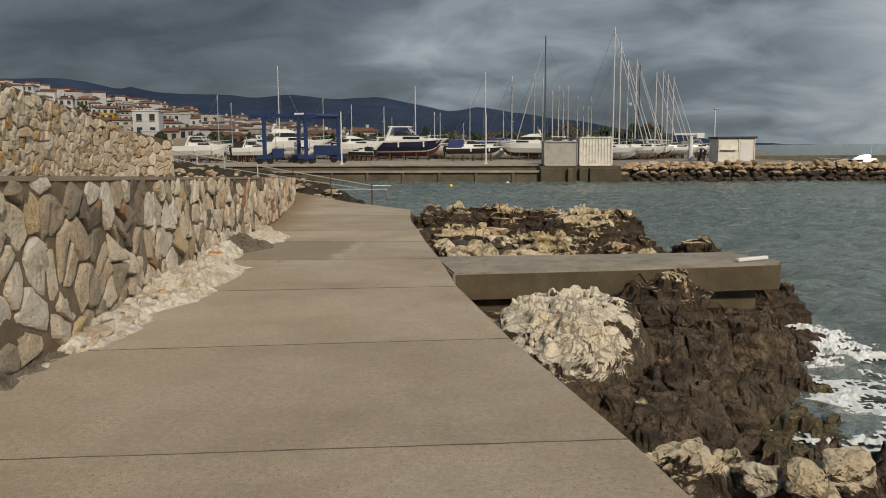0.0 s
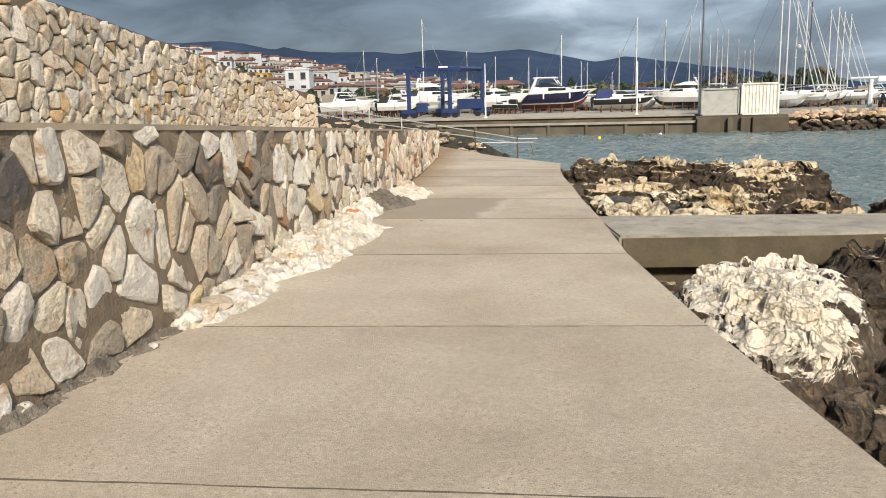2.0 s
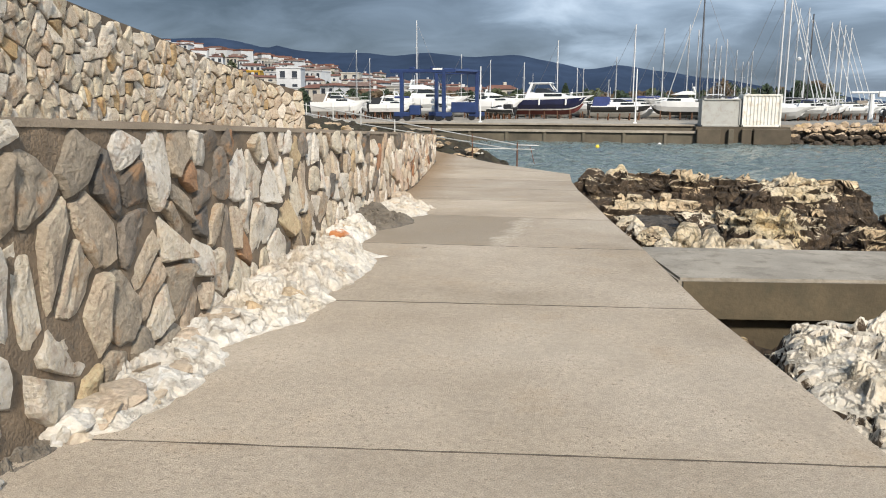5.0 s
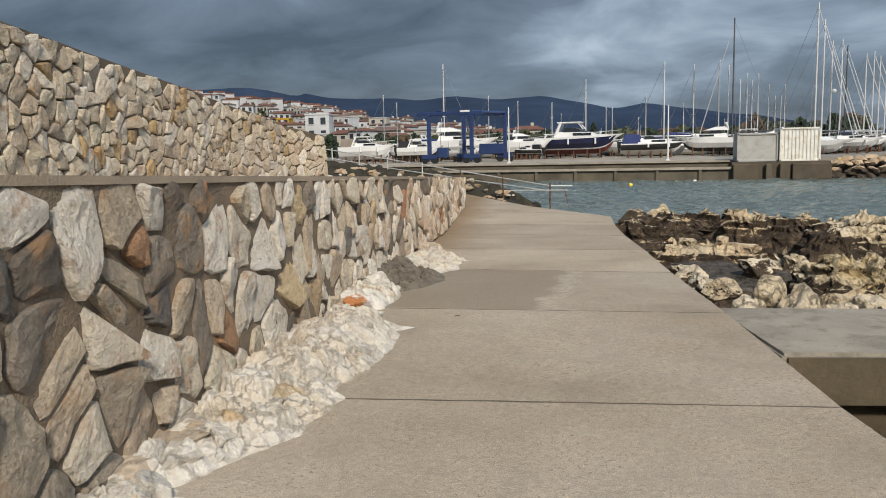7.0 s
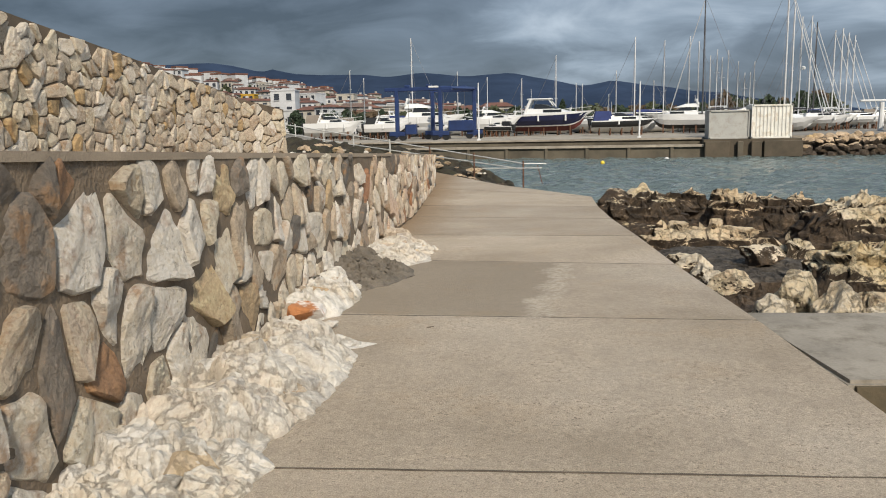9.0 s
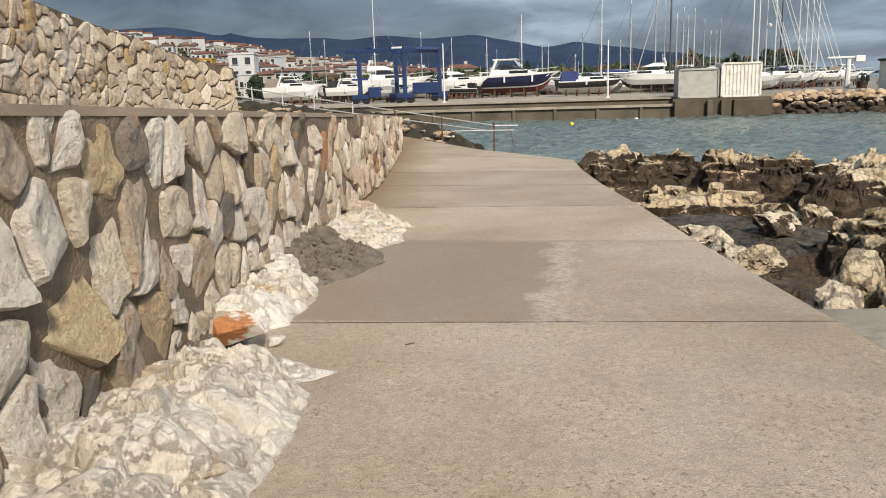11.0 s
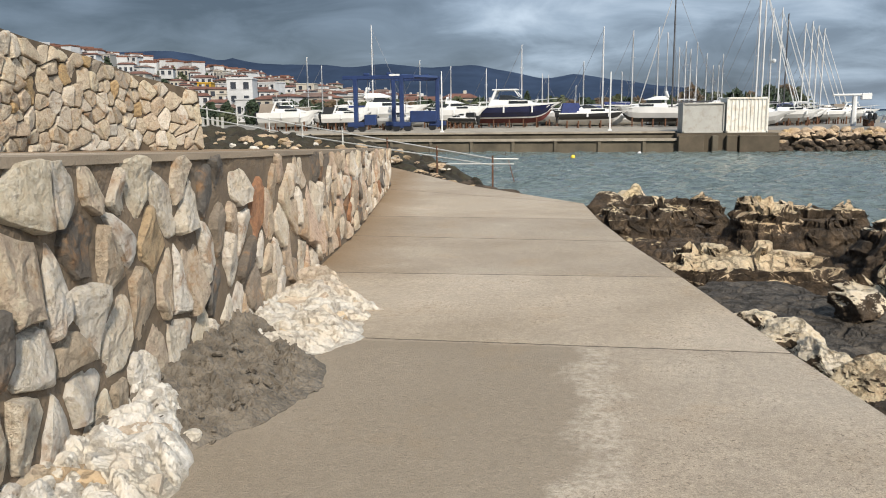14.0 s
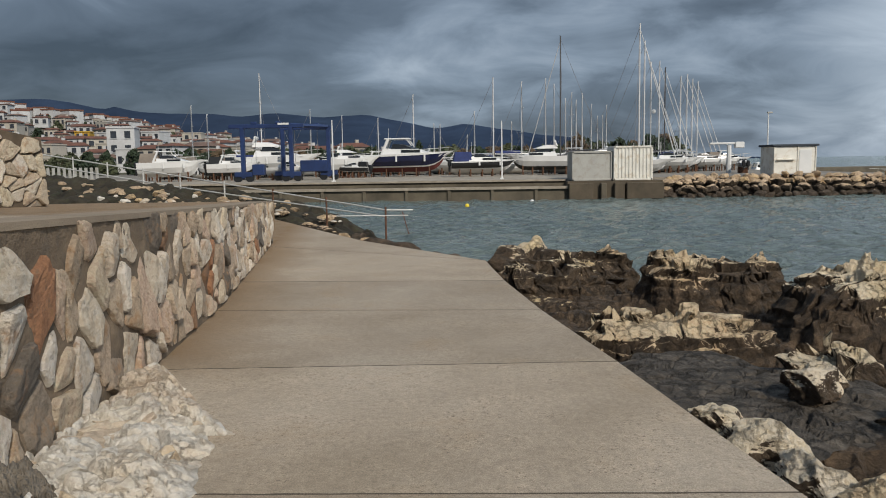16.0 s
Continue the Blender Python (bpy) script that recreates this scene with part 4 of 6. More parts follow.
# x, y, z, half sizes, turn
for k, (x, y, z, rx, ry, rz, turn) in enumerate([
        (2.2, 4.5, -0.45, 0.20, 0.20, 0.24, 35), (1.93, 4.3, -0.46, 0.19, 0.2, 0.22, -20), (1.72, 4.42, -0.48, 0.13, 0.14, 0.16, 50),
        (-0.42, 13.55, -0.36, 0.17, 0.24, 0.24, 12), (-0.50, 13.95, -0.36, 0.18, 0.26, 0.26, 40), (-0.62, 14.4, -0.38, 0.16, 0.24, 0.24, 0), (-0.22, 13.3, -0.38, 0.2, 0.2, 0.24, 70), (0.42, 15.45, -0.44, 0.24, 0.2, 0.26, 20), (0.62, 15.7, -0.46, 0.16, 0.18, 0.2, 20), (-0.14, 11.5, -0.26, 0.20, 0.22, 0.30, 0), (0.20, 11.35, -0.20, 0.20, 0.2, 0.42, 25), (0.55, 11.3, -0.22, 0.22, 0.2, 0.36, 15), (0.05, 11.75, -0.18, 0.22, 0.2, 0.34, 60), (0.85, 11.4, -0.26, 0.26, 0.22, 0.36, 80),
        (-0.62, 26.4, -0.80, 0.42, 0.36, 0.70, 0), (-1.5, 25.4, -1.0, 0.5, 0.4, 0.4, 10), (-2.9, 28.6, -1.25, 0.8, 0.5, 0.5, 30), (-3.6, 30.6, -1.25, 0.7, 0.5, 0.5, 0), (-2.2, 27.0, -1.15, 0.6, 0.45, 0.45, 70), (-4.6, 32.0, -1.2, 0.7, 0.5, 0.6, 0),
        (-0.2, 24.3, -0.75, 0.6, 0.5, 0.6, 20), (-1.2, 23.9, -0.62, 0.5, 0.35, 0.4, -20)]):
    boulder("boulder", x, y, z, (rx, ry, rz), 11 + k, M_CREST if y < 16 or 26 < y < 26.8 else M_SHORE, "pale cream limestone boulder lying on the shore rocks" if y < 16 or 26 < y < 26.8 else "dark wave-worn boulder at the water's edge", turn, 5 if y < 16 else 4, 0.36, "boulders of the shore")

# white bedrock left standing at the wall's foot
FOOT = "bare white limestone bedrock at the foot of the wall"


def foot_rock(outline, height, seed, label=FOOT, mat=None, broken=True):
    """outline: (y, x of the outer edge); the inner edge runs into the wall."""
    y0, y1 = outline[0][0], outline[-1][0]
    nu, nv = 64, max(44, int((y1 - y0) * 84))
    verts, faces = [], []
    for j in range(nv + 1):
        y = y0 + (y1 - y0) * j / nv
        endf = min(1.0, min(y - y0, y1 - y) / 0.16)
        xw = wall_x(y) - 0.06
        xe = lerp_table(outline, y) + 0.045 * noise.noise(Vector((y * 5.2, seed, 0))) + 0.02 * noise.noise(Vector((y * 17, seed, 2)))
        for i in range(nu + 1):
            u = i / nu
            x = xw + (xe - xw) * u
            yy = y + 0.03 * noise.noise(Vector((x * 8, y * 8, seed)))
            env = min(1.0, (1 - u) * 5) * endf ** 0.6
            if broken:
                h = height * (0.55 + 0.45 * math.sin(math.pi * min(1.0, 0.12 + 0.70 * u))) * (1 - u ** 6) * endf ** 0.45
                big, cleft = slabs(x, y, 3.0, seed, 0.5)
                mid, cleft2 = slabs(x + 3, y, 7.0, seed + 2, 0.5)
                tiny, cleft3 = slabs(x + 7, y + 2, 15.0, seed + 5, 0.5)
                h += env * (height * 0.62 * big + 0.048 * mid + 0.020 * tiny + 0.012 * noise.fractal(Vector((x * 14, y * 14, seed)), 0.8, 2.0, 4))
                h -= env * (0.075 * math.exp(-cleft / 0.05) + 0.040 * math.exp(-cleft2 / 0.05) + 0.010 * math.exp(-cleft3 / 0.06))
            else:
                h = height * (1 - u ** 2.2) * endf ** 0.6 + env * (0.05 * noise.fractal(Vector((x * 4, y * 4, seed)), 0.7, 2.0, 3) + 0.030 * noise.fractal(Vector((x * 16, y * 16, seed)), 0.5, 2.0, 5))
            verts.append((x, yy, fz(y) + (-0.05 if (i == nu or j in (0, nv)) else max(h, 0.004 if broken else -0.03))))
    for j in range(nv):
        for i in range(nu):
            a = j * (nu + 1) + i
            faces.append((a, a + 1, a + nu + 2, a + nu + 1))
    me = bpy.data.meshes.new("foot_rock")
    me.from_pydata(verts, [], faces)
    me.materials.append(mat or M_WHITE)
    ob = tagged(new("foot_rock", me), label, "rock", "white bedrock along the wall")
    if broken:
        rubble(ob, outline, height, seed)
    return ob


CHUNKS = []


def chunk_mesh(seed, mat):
    """A sharp broken block of stone, about one unit across, its faces rough."""
    rnd = random.Random(seed)
    bm = bmesh.new()
    for _ in range(11):
        p = Vector((rnd.gauss(0, 1), rnd.gauss(0, 1), rnd.gauss(0, 1))).normalized()
        p *= 0.5 / max(abs(p.x), abs(p.y), abs(p.z)) ** 0.75
        bm.verts.new((p.x, p.y, p.z * 0.8))
    r = bmesh.ops.convex_hull(bm, input=bm.verts)
    bmesh.ops.delete(bm, geom=[v for v in r["geom_unused"] + r["geom_interior"] if isinstance(v, bmesh.types.BMVert)], context="VERTS")
    bmesh.ops.bevel(bm, geom=bm.edges[:], offset=0.016, segments=1, affect="EDGES", clamp_overlap=True)
    bmesh.ops.remove_doubles(bm, verts=bm.verts, dist=0.01)
    bmesh.ops.triangulate(bm, faces=bm.faces)
    bmesh.ops.subdivide_edges(bm, edges=[e for e in bm.edges if e.calc_length() > 0.22], cuts=2, use_grid_fill=True)
    for v in bm.verts:
        v.co += v.co.normalized() * (0.025 * noise.noise(v.co * 5 + Vector((seed, 0, 0))) + 0.03 * noise.noise(v.co * 13 + Vector((0, seed, 0))))
    return from_bm("block", bm, mat)


def rubble(owner, outline, height, seed):
    """A few loose blocks wedged along the bedrock."""
    if not CHUNKS:
        CHUNKS.extend(chunk_mesh(700 + k, M_WHITE_STAINED if k % 4 == 0 else M_WHITE) for k in range(16))
    rnd = random.Random(int(seed * 10))
    y = outline[0][0] + 0.07
    while y < outline[-1][0] - 0.07:
        x0, x1 = wall_x(y) + 0.05, lerp_table(outline, y)
        for _ in range(2):
            u = rnd.choice((rnd.uniform(0.05, 0.85), rnd.uniform(0.1, 0.95)))
            sz = rnd.uniform(0.13, 0.33) * (1.0 if u < 0.7 else 0.6) * min(1.0, height / 0.12)
            b = new("block", rnd.choice(CHUNKS))
            b.parent = owner
            b.matrix_basis = pose(x0 + (x1 - x0 - sz * 0.4) * u, y + rnd.uniform(-0.03, 0.03), fz(y) + height * (0.75 if u < 0.7 else 0.35) - sz * 0.24, rnd.uniform(-25, 25), rnd.uniform(-25, 25), rnd.uniform(0, 360)) @ Matrix.Diagonal((sz * rnd.uniform(1.0, 1.4), sz, sz * rnd.uniform(0.6, 0.85), 1))
        y += rnd.uniform(0.05, 0.085)


foot_rock([(5.42, -3.0), (5.65, -2.80), (6.1, -2.76), (6.5, -2.76), (6.72, -2.92)], 0.10, 1.5)
foot_rock([(6.66, -2.98), (7.03, -2.82), (7.36, -2.68), (7.9, -2.70), (8.04, -2.80)], 0.13, 4.5)
foot_rock([(7.95, -2.84), (8.2, -2.76), (8.62, -2.76), (9.1, -2.77), (9.4, -2.82), (9.55, -2.95), (9.62, -3.2)], 0.16, 7.5)
foot_rock([(9.5, -3.0), (9.58, -2.84), (9.68, -2.80), (9.78, -3.0)], 0.05, 8.5)
foot_rock([(10.15, -3.42), (10.4, -3.30), (10.92, -3.29), (11.2, -3.38), (11.5, -3.58), (11.72, -3.75)], 0.15, 10.5)
foot_rock([(12.4, -3.55), (12.55, -3.30), (12.9, -3.16), (13.1, -3.26), (13.45, -3.27), (13.7, -3.42), (13.9, -3.7)], 0.095, 13.5)
foot_rock([(13.55, -3.6), (13.62, -3.2), (13.72, -3.30), (13.95, -3.46), (14.25, -3.62), (14.55, -3.88), (14.75, -4.1)], 0.11, 16.5)
MOUND = [(10.95, -3.58), (11.3, -3.36), (11.7, -3.18), (12.0, -3.12), (12.35, -3.22), (12.65, -3.50), (12.95, -3.80), (13.2, -3.98)]
heap = foot_rock(MOUND, 0.13, 19.5, "mound of dark grey spilt mortar against the wall", M_EARTH, False)
heap.name, heap["category"], heap["group"] = "mortar_mound", "mortar mound", "mortar along the wall"
rnd = random.Random(61)
LUMPS = [boulder_mesh("lump", (0.5, 0.5, 0.5), 800 + k, M_EARTH, 2, 0.3, 0.8, 6) for k in range(6)]
for i in range(60):
    y = rnd.uniform(11.1, 12.75)
    e = lerp_table(MOUND, y)
    u = rnd.random()
    sz = rnd.uniform(0.015, 0.05)
    b = new("lump", rnd.choice(LUMPS))
    b.parent = heap
    b.matrix_basis = pose(wall_x(y) + (e - wall_x(y)) * u, y, fz(y) + 0.13 * (1 - u ** 2.2) + 0.004, rnd.uniform(0, 360), rnd.uniform(-40, 40), rnd.uniform(0, 360)) @ Matrix.Diagonal((sz * 1.4, sz, sz * 0.8, 1))
# low mortar fillets along the wall's foot, before and after the bedrock
for a, rows in enumerate(([(2.6, -2.84), (3.6, -2.88), (4.2, -2.89), (4.85, -2.93), (5.5, -2.95)], [(9.45, -3.3), (9.7, -3.28), (10.0, -3.34), (10.3, -3.42)])):
    heap = foot_rock(rows, 0.045, 22.5 + a, "strip of rough grey mortar along the wall's foot", M_EARTH, False)
    heap.name, heap["category"], heap["group"] = "mortar_strip", "mortar strip", "mortar along the wall"
M_ORANGE = material("rust_stained_stone", (0.8, 0.74, 0.66), 0.9)
nt = M_ORANGE.node_tree
p = place(nt)
tint = mixc(nt, ramp_of(nt, nz(nt, p, 4.5, 4, 0.6).outputs["Fac"], [(0.44, grey(0)), (0.50, grey(0.95))]), (0.80, 0.74, 0.67), (0.46, 0.17, 0.045))
nt.links.new(mixc(nt, 0.5, tint, ramp_of(nt, nz(nt, p, 40, 6, 0.7).outputs["Fac"], [(0.3, grey(0.3)), (0.7, grey(0.68))]), "OVERLAY"), nt.nodes["Principled BSDF"].inputs["Base Color"])
bump(M_ORANGE, nz(nt, p, 40, 6, 0.7).outputs["Fac"], 0.8, 0.03)
ob = new("loose_stone", chunk_mesh(741, M_ORANGE))
ob.matrix_basis = pose(-3.33, 9.90, fz(9.9) + 0.10, 8, 6, 100) @ Matrix.Diagonal((0.27, 0.25, 0.26, 1))
tagged(ob, "loose rust-stained white stone lying beside the wall", "rock")
for k, (x, y, s) in enumerate(((-3.22, 10.03, 0.05), (-3.45, 11.28, 0.05), (-2.93, 5.05, 0.035), (-2.97, 4.05, 0.05))):
    boulder("loose_stone", x, y, fz(y) + s * 0.4, (s * 1.2, s, s), 120 + k, M_WHITE, "small broken white stone on the walkway", k * 40, 3, 0.25, "loose stones")
# dry twig on the slab
tagged(part("twig", tube((-2.55, 9.94, 0.006), (-2.51, 9.97, 0.007), 0.004, 0.003, 6), M_BARK), "small dry twig lying on the concrete", "twig")

# ---- foam where the swell meets the rocks ----
def foam(x0, x1, y0, y1, seed, thr, lift):
    n, m = int((x1 - x0) / 0.035), int((y1 - y0) / 0.035)
    verts, faces, idx = [], [], {}
    def dens(x, y):
        u, v = (x - x0) / (x1 - x0) * 2 - 1, (y - y0) / (y1 - y0) * 2 - 1
        return 0.45 * ridged(Vector((x * 1.3, y * 1.3, seed)), 3) + 0.28 * (ridged(Vector((x * 3.5, y * 3.5, seed)), 4) - 0.3) + 0.30 * (ridged(Vector((x * 7 + y * 2, y * 8, seed)), 3) - 0.55) - 0.5 * (u * u + v * v)
    for j in range(m):
        for i in range(n):
            x, y = x0 + (x1 - x0) * i / n, y0 + (y1 - y0) * j / m
            if dens(x, y) > thr:
                quad = []
                for a, b in ((i, j), (i + 1, j), (i + 1, j + 1), (i, j + 1)):
                    if (a, b) not in idx:
                        xx, yy = x0 + (x1 - x0) * a / n, y0 + (y1 - y0) * b / m
                        d = max(0, dens(xx, yy) - thr)
                        idx[a, b] = len(verts)
                        verts.append((xx, yy, SEA + 0.035 + lift * d + 0.05 * d * noise.noise(Vector((xx * 20, yy * 20, 0)))))
                    quad.append(idx[a, b])
                faces.append(quad)
    me = bpy.data.meshes.new("foam")
    me.from_pydata(verts, [], faces)
    me.materials.append(M_FOAM)
    return tagged(new("foam", me), "white broken foam where waves wash the rocks", "foam", kind="stuff")


foam(3.9, 6.2, 9.6, 13.6, 3.0, 0.02, 0.30)
foam(2.3, 6.0, 6.8, 10.6, 5.0, 0.13, 0.10)
foam(3.4, 8.0, 3.5, 8.0, 8.0, 0.28, 0.08)
foam(1.3, 2.2, 15.2, 17.0, 2.0, 0.05, 0.2)

# ---- harbour quay ----
quay = base("quay", pose(0, 0, 0), "two-stepped old concrete harbour quay", "quay", kind="structure")
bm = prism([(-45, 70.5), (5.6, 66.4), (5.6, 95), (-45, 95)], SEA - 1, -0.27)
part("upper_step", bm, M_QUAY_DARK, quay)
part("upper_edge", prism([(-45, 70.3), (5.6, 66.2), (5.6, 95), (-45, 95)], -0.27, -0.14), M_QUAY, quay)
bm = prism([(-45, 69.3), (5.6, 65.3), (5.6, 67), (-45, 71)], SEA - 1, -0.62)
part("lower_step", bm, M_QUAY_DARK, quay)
bm = prism([(-45, 69.15), (5.6, 65.15), (5.6, 65.5), (-45, 69.5)], SEA - 1, -0.80)
part("step_edge", prism([(-45, 68.95), (5.6, 64.95), (5.6, 65.4), (-45, 69.4)], -0.78, -0.60), M_QUAY, quay)
# a dark strip drawn in place of the shade below the upper edge
part("shade_strip", prism([(-45, 70.4), (5.6, 66.3), (5.6, 66.6), (-45, 70.7)], -0.62, -0.40), M_QUAY_WET_SHADE, quay)
part("wet_face", bm, M_QUAY_WET_SHADE, quay, "dark wet lower face")
for x in np.arange(-40, 5, 3.1):
    y = 65.15 + (5.6 - x) * 0.079
    part("fender_post", box(0.25, 0.2, 0.9, (x, y - 0.05, -1.15), 0.03), M_QUAY_WET_SHADE, quay)
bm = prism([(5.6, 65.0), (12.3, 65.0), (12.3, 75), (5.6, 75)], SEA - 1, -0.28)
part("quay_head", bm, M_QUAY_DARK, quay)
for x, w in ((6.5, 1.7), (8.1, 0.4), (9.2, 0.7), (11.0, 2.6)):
    part("pier_block", box(w, 0.5, 1.15, (x, 64.85, -1.0), 0.04), M_QUAY_WET_SHADE if w < 0.6 else M_QUAY_DARK, quay)
bm = prism([(-420, 80), (-45, 70.4), (12, 68), (31, 68.5), (31, 108), (60, 160), (60, 420), (-420, 420)], SEA - 1, -0.16)
tagged(part("ground", bm, M_YARD), "wide concrete boatyard ground behind the quay", "ground", kind="structure")

# ---- boxes on the quay ----
def container(x, y, z, w, d, h, mat, label, ribs, name):
    ob = base(name, pose(x, y, z), label, "container")
    part("body", box(w, d, h, (0, 0, h / 2), 0.03), mat, ob)
    if ribs:
        n = int(w / 0.24)
        for i in range(n):
            part("rib", box(0.11, 0.06, h - 0.3, (-w / 2 + (i + 0.5) * w / n, -d / 2 - 0.02, h / 2), 0.02), mat, ob)
    for sx in (-1, 1):
        part("corner_post", box(0.14, 0.14, h, (sx * (w / 2 - 0.06), -d / 2 - 0.02, h / 2), 0.02), mat, ob)
    for z0 in (0.07, h - 0.07):
        part("rail", box(w, 0.12, 0.14, (0, -d / 2 - 0.03, z0), 0.02), mat, ob)
    return ob


container(7.42, 66.8, -0.27, 2.85, 2.4, 2.1, M_GREYBOX, "plain grey site cabin on the quay head", False, "site_cabin")
container(10.28, 66.6, -0.27, 2.75, 2.4, 2.42, M_WHITEBOX, "white corrugated steel container on the quay head", True, "container")

hut = base("hut", pose(22.5, 68.6, -0.05), "small white kiosk with a dark flat roof", "hut")
part("wall", box(3.15, 2.4, 2.0, (0, 0, 1.0), 0.02), M_WHITEBOX, hut)
part("roof", box(3.4, 2.7, 0.16, (0, 0, 2.08), 0.03), M_DARKROOF, hut)
part("door", box(0.9, 0.06, 1.7, (0.75, -1.22, 0.9), 0.01), M_WHITE_PAINT, hut)
part("shelf", box(1.3, 0.25, 0.06, (-0.7, -1.3, 1.05), 0.01), M_WHITEBOX, hut)
for x in (-1.5, 0.2, 1.5):
    part("post", box(0.08, 0.08, 2.0, (x, -1.22, 1.0), 0.01), M_WHITEBOX, hut)

# ---- rubble breakwater ----
mole = new("breakwater", None)
tagged(mole, "breakwater of tumbled brown quarry boulders", "breakwater", kind="structure")
bm = prism([(12.0, 66.6), (75, 66.9), (95, 72), (95, 78), (12.0, 75)], SEA - 1, -0.35)
part("core", bm, M_RIPRAP, mole)
rnd = random.Random(5)
shapes = [boulder_mesh("rock", (1, 1, 1), 200 + k, M_RIPRAP, 2, 0.22, 0.8, 14) for k in range(8)]
for row, (z, yo) in enumerate(((-1.45, 65.0), (-1.0, 65.5), (-0.55, 66.1), (-0.2, 66.8))):
    x = 12.3 + 0.3 * row
    while x < 66:
        s = rnd.uniform(0.22, 0.50) * (1.0 if x < 45 else 1.4)
        ob = new("rock", shapes[rnd.randrange(8)])
        ob.parent = mole
        ob.matrix_basis = pose(x, yo + rnd.uniform(-0.2, 0.3), z + rnd.uniform(-0.1, 0.12), rnd.uniform(-25, 25), rnd.uniform(-25, 25), rnd.uniform(0, 360)) @ Matrix.Diagonal((s * 1.25, s, s * 0.95, 1))
        x += s * rnd.uniform(1.5, 2.0)
# low far mole beyond the kiosk
bm = box(150, 3, 1.1, (112, 140, -1.15), 0.1)
tagged(part("far_mole", bm, M_QUAY_WET_SHADE), "long low far harbour mole with a parapet", "mole", kind="structure")

# ---- boats ----
def hull(L, B, H, sheer=0.18, flare=0.75, n=12):
    """A hull with a fine bow at +x, keel at z 0; rings run from one gunwale to the other."""
    secs = []
    for i in range(n + 1):
        t = i / n
        x = -L / 2 + L * t
        w = B / 2 * (1 - max(0, (t - 0.45) / 0.55) ** 2.2) * (0.9 + 0.1 * min(1, t * 3))
        w = max(w, 0.02)
        zt = H * (1 + sheer * t * t)
        zk = H * 0.62 * max(0, (t - 0.68) / 0.32) ** 2
        xk = x - 0.12 * L * max(0, (t - 0.6) / 0.4) ** 2
        secs.append([(x, w, zt), (x * 0.4 + xk * 0.6, w * 0.94, zt * 0.62 + zk * 0.38), (xk, w * flare * 0.8, zk + (zt - zk) * 0.28), (xk, 0, zk),
                     (xk, -w * flare * 0.8, zk + (zt - zk) * 0.28), (x * 0.4 + xk * 0.6, -w * 0.94, zt * 0.62 + zk * 0.38), (x, -w, zt)])
    return secs


def band(secs, a, b, push=0.03):
    """A strip of a hull's side between two heights, a and b of 0..1 from gunwale down, on both sides."""
    o = bmesh.new()
    for side in (0, 1):
        prev = None
        out = Vector((0, push if side == 0 else -push, 0))
        for s in secs:
            pts = [Vector(p) for p in (s[0:4] if side == 0 else s[6:2:-1])]
            cur = []
            for n in range(7):
                k = min(max((a + (b - a) * n / 6) * 3, 0), 2.999)
                cur.append(o.verts.new(pts[int(k)].lerp(pts[int(k) + 1], k - int(k)) + out))
            if prev:
                for n in range(6):
                    o.faces.new((prev[n], prev[n + 1], cur[n + 1], cur[n]))
            prev = cur
    bmesh.ops.recalc_face_normals(o, faces=o.faces)
    return o


def cabin(L, W, H, x0, z0, front=0.45, rear=0.12, top=0.8):
    """A raked deckhouse: rings from sill to roof."""
    r = []
    for k, zz in ((0.0, 0), (0.5, 0.5), (0.9, 0.95), (1.0, 1.0)):
        f, b = L / 2 - L * front * k, -L / 2 + L * rear * k
        w = W / 2 * (1 - (1 - top) * k) * (0.93 if k == 1.0 else 1)
        r.append([(x0 + b, -w, z0 + H * zz), (x0 + f - L * 0.1, -w, z0 + H * zz), (x0 + f, -w * 0.5, z0 + H * zz), (x0 + f, w * 0.5, z0 + H * zz), (x0 + f - L * 0.1, w, z0 + H * zz), (x0 + b, w, z0 + H * zz)])
    return loft(r)


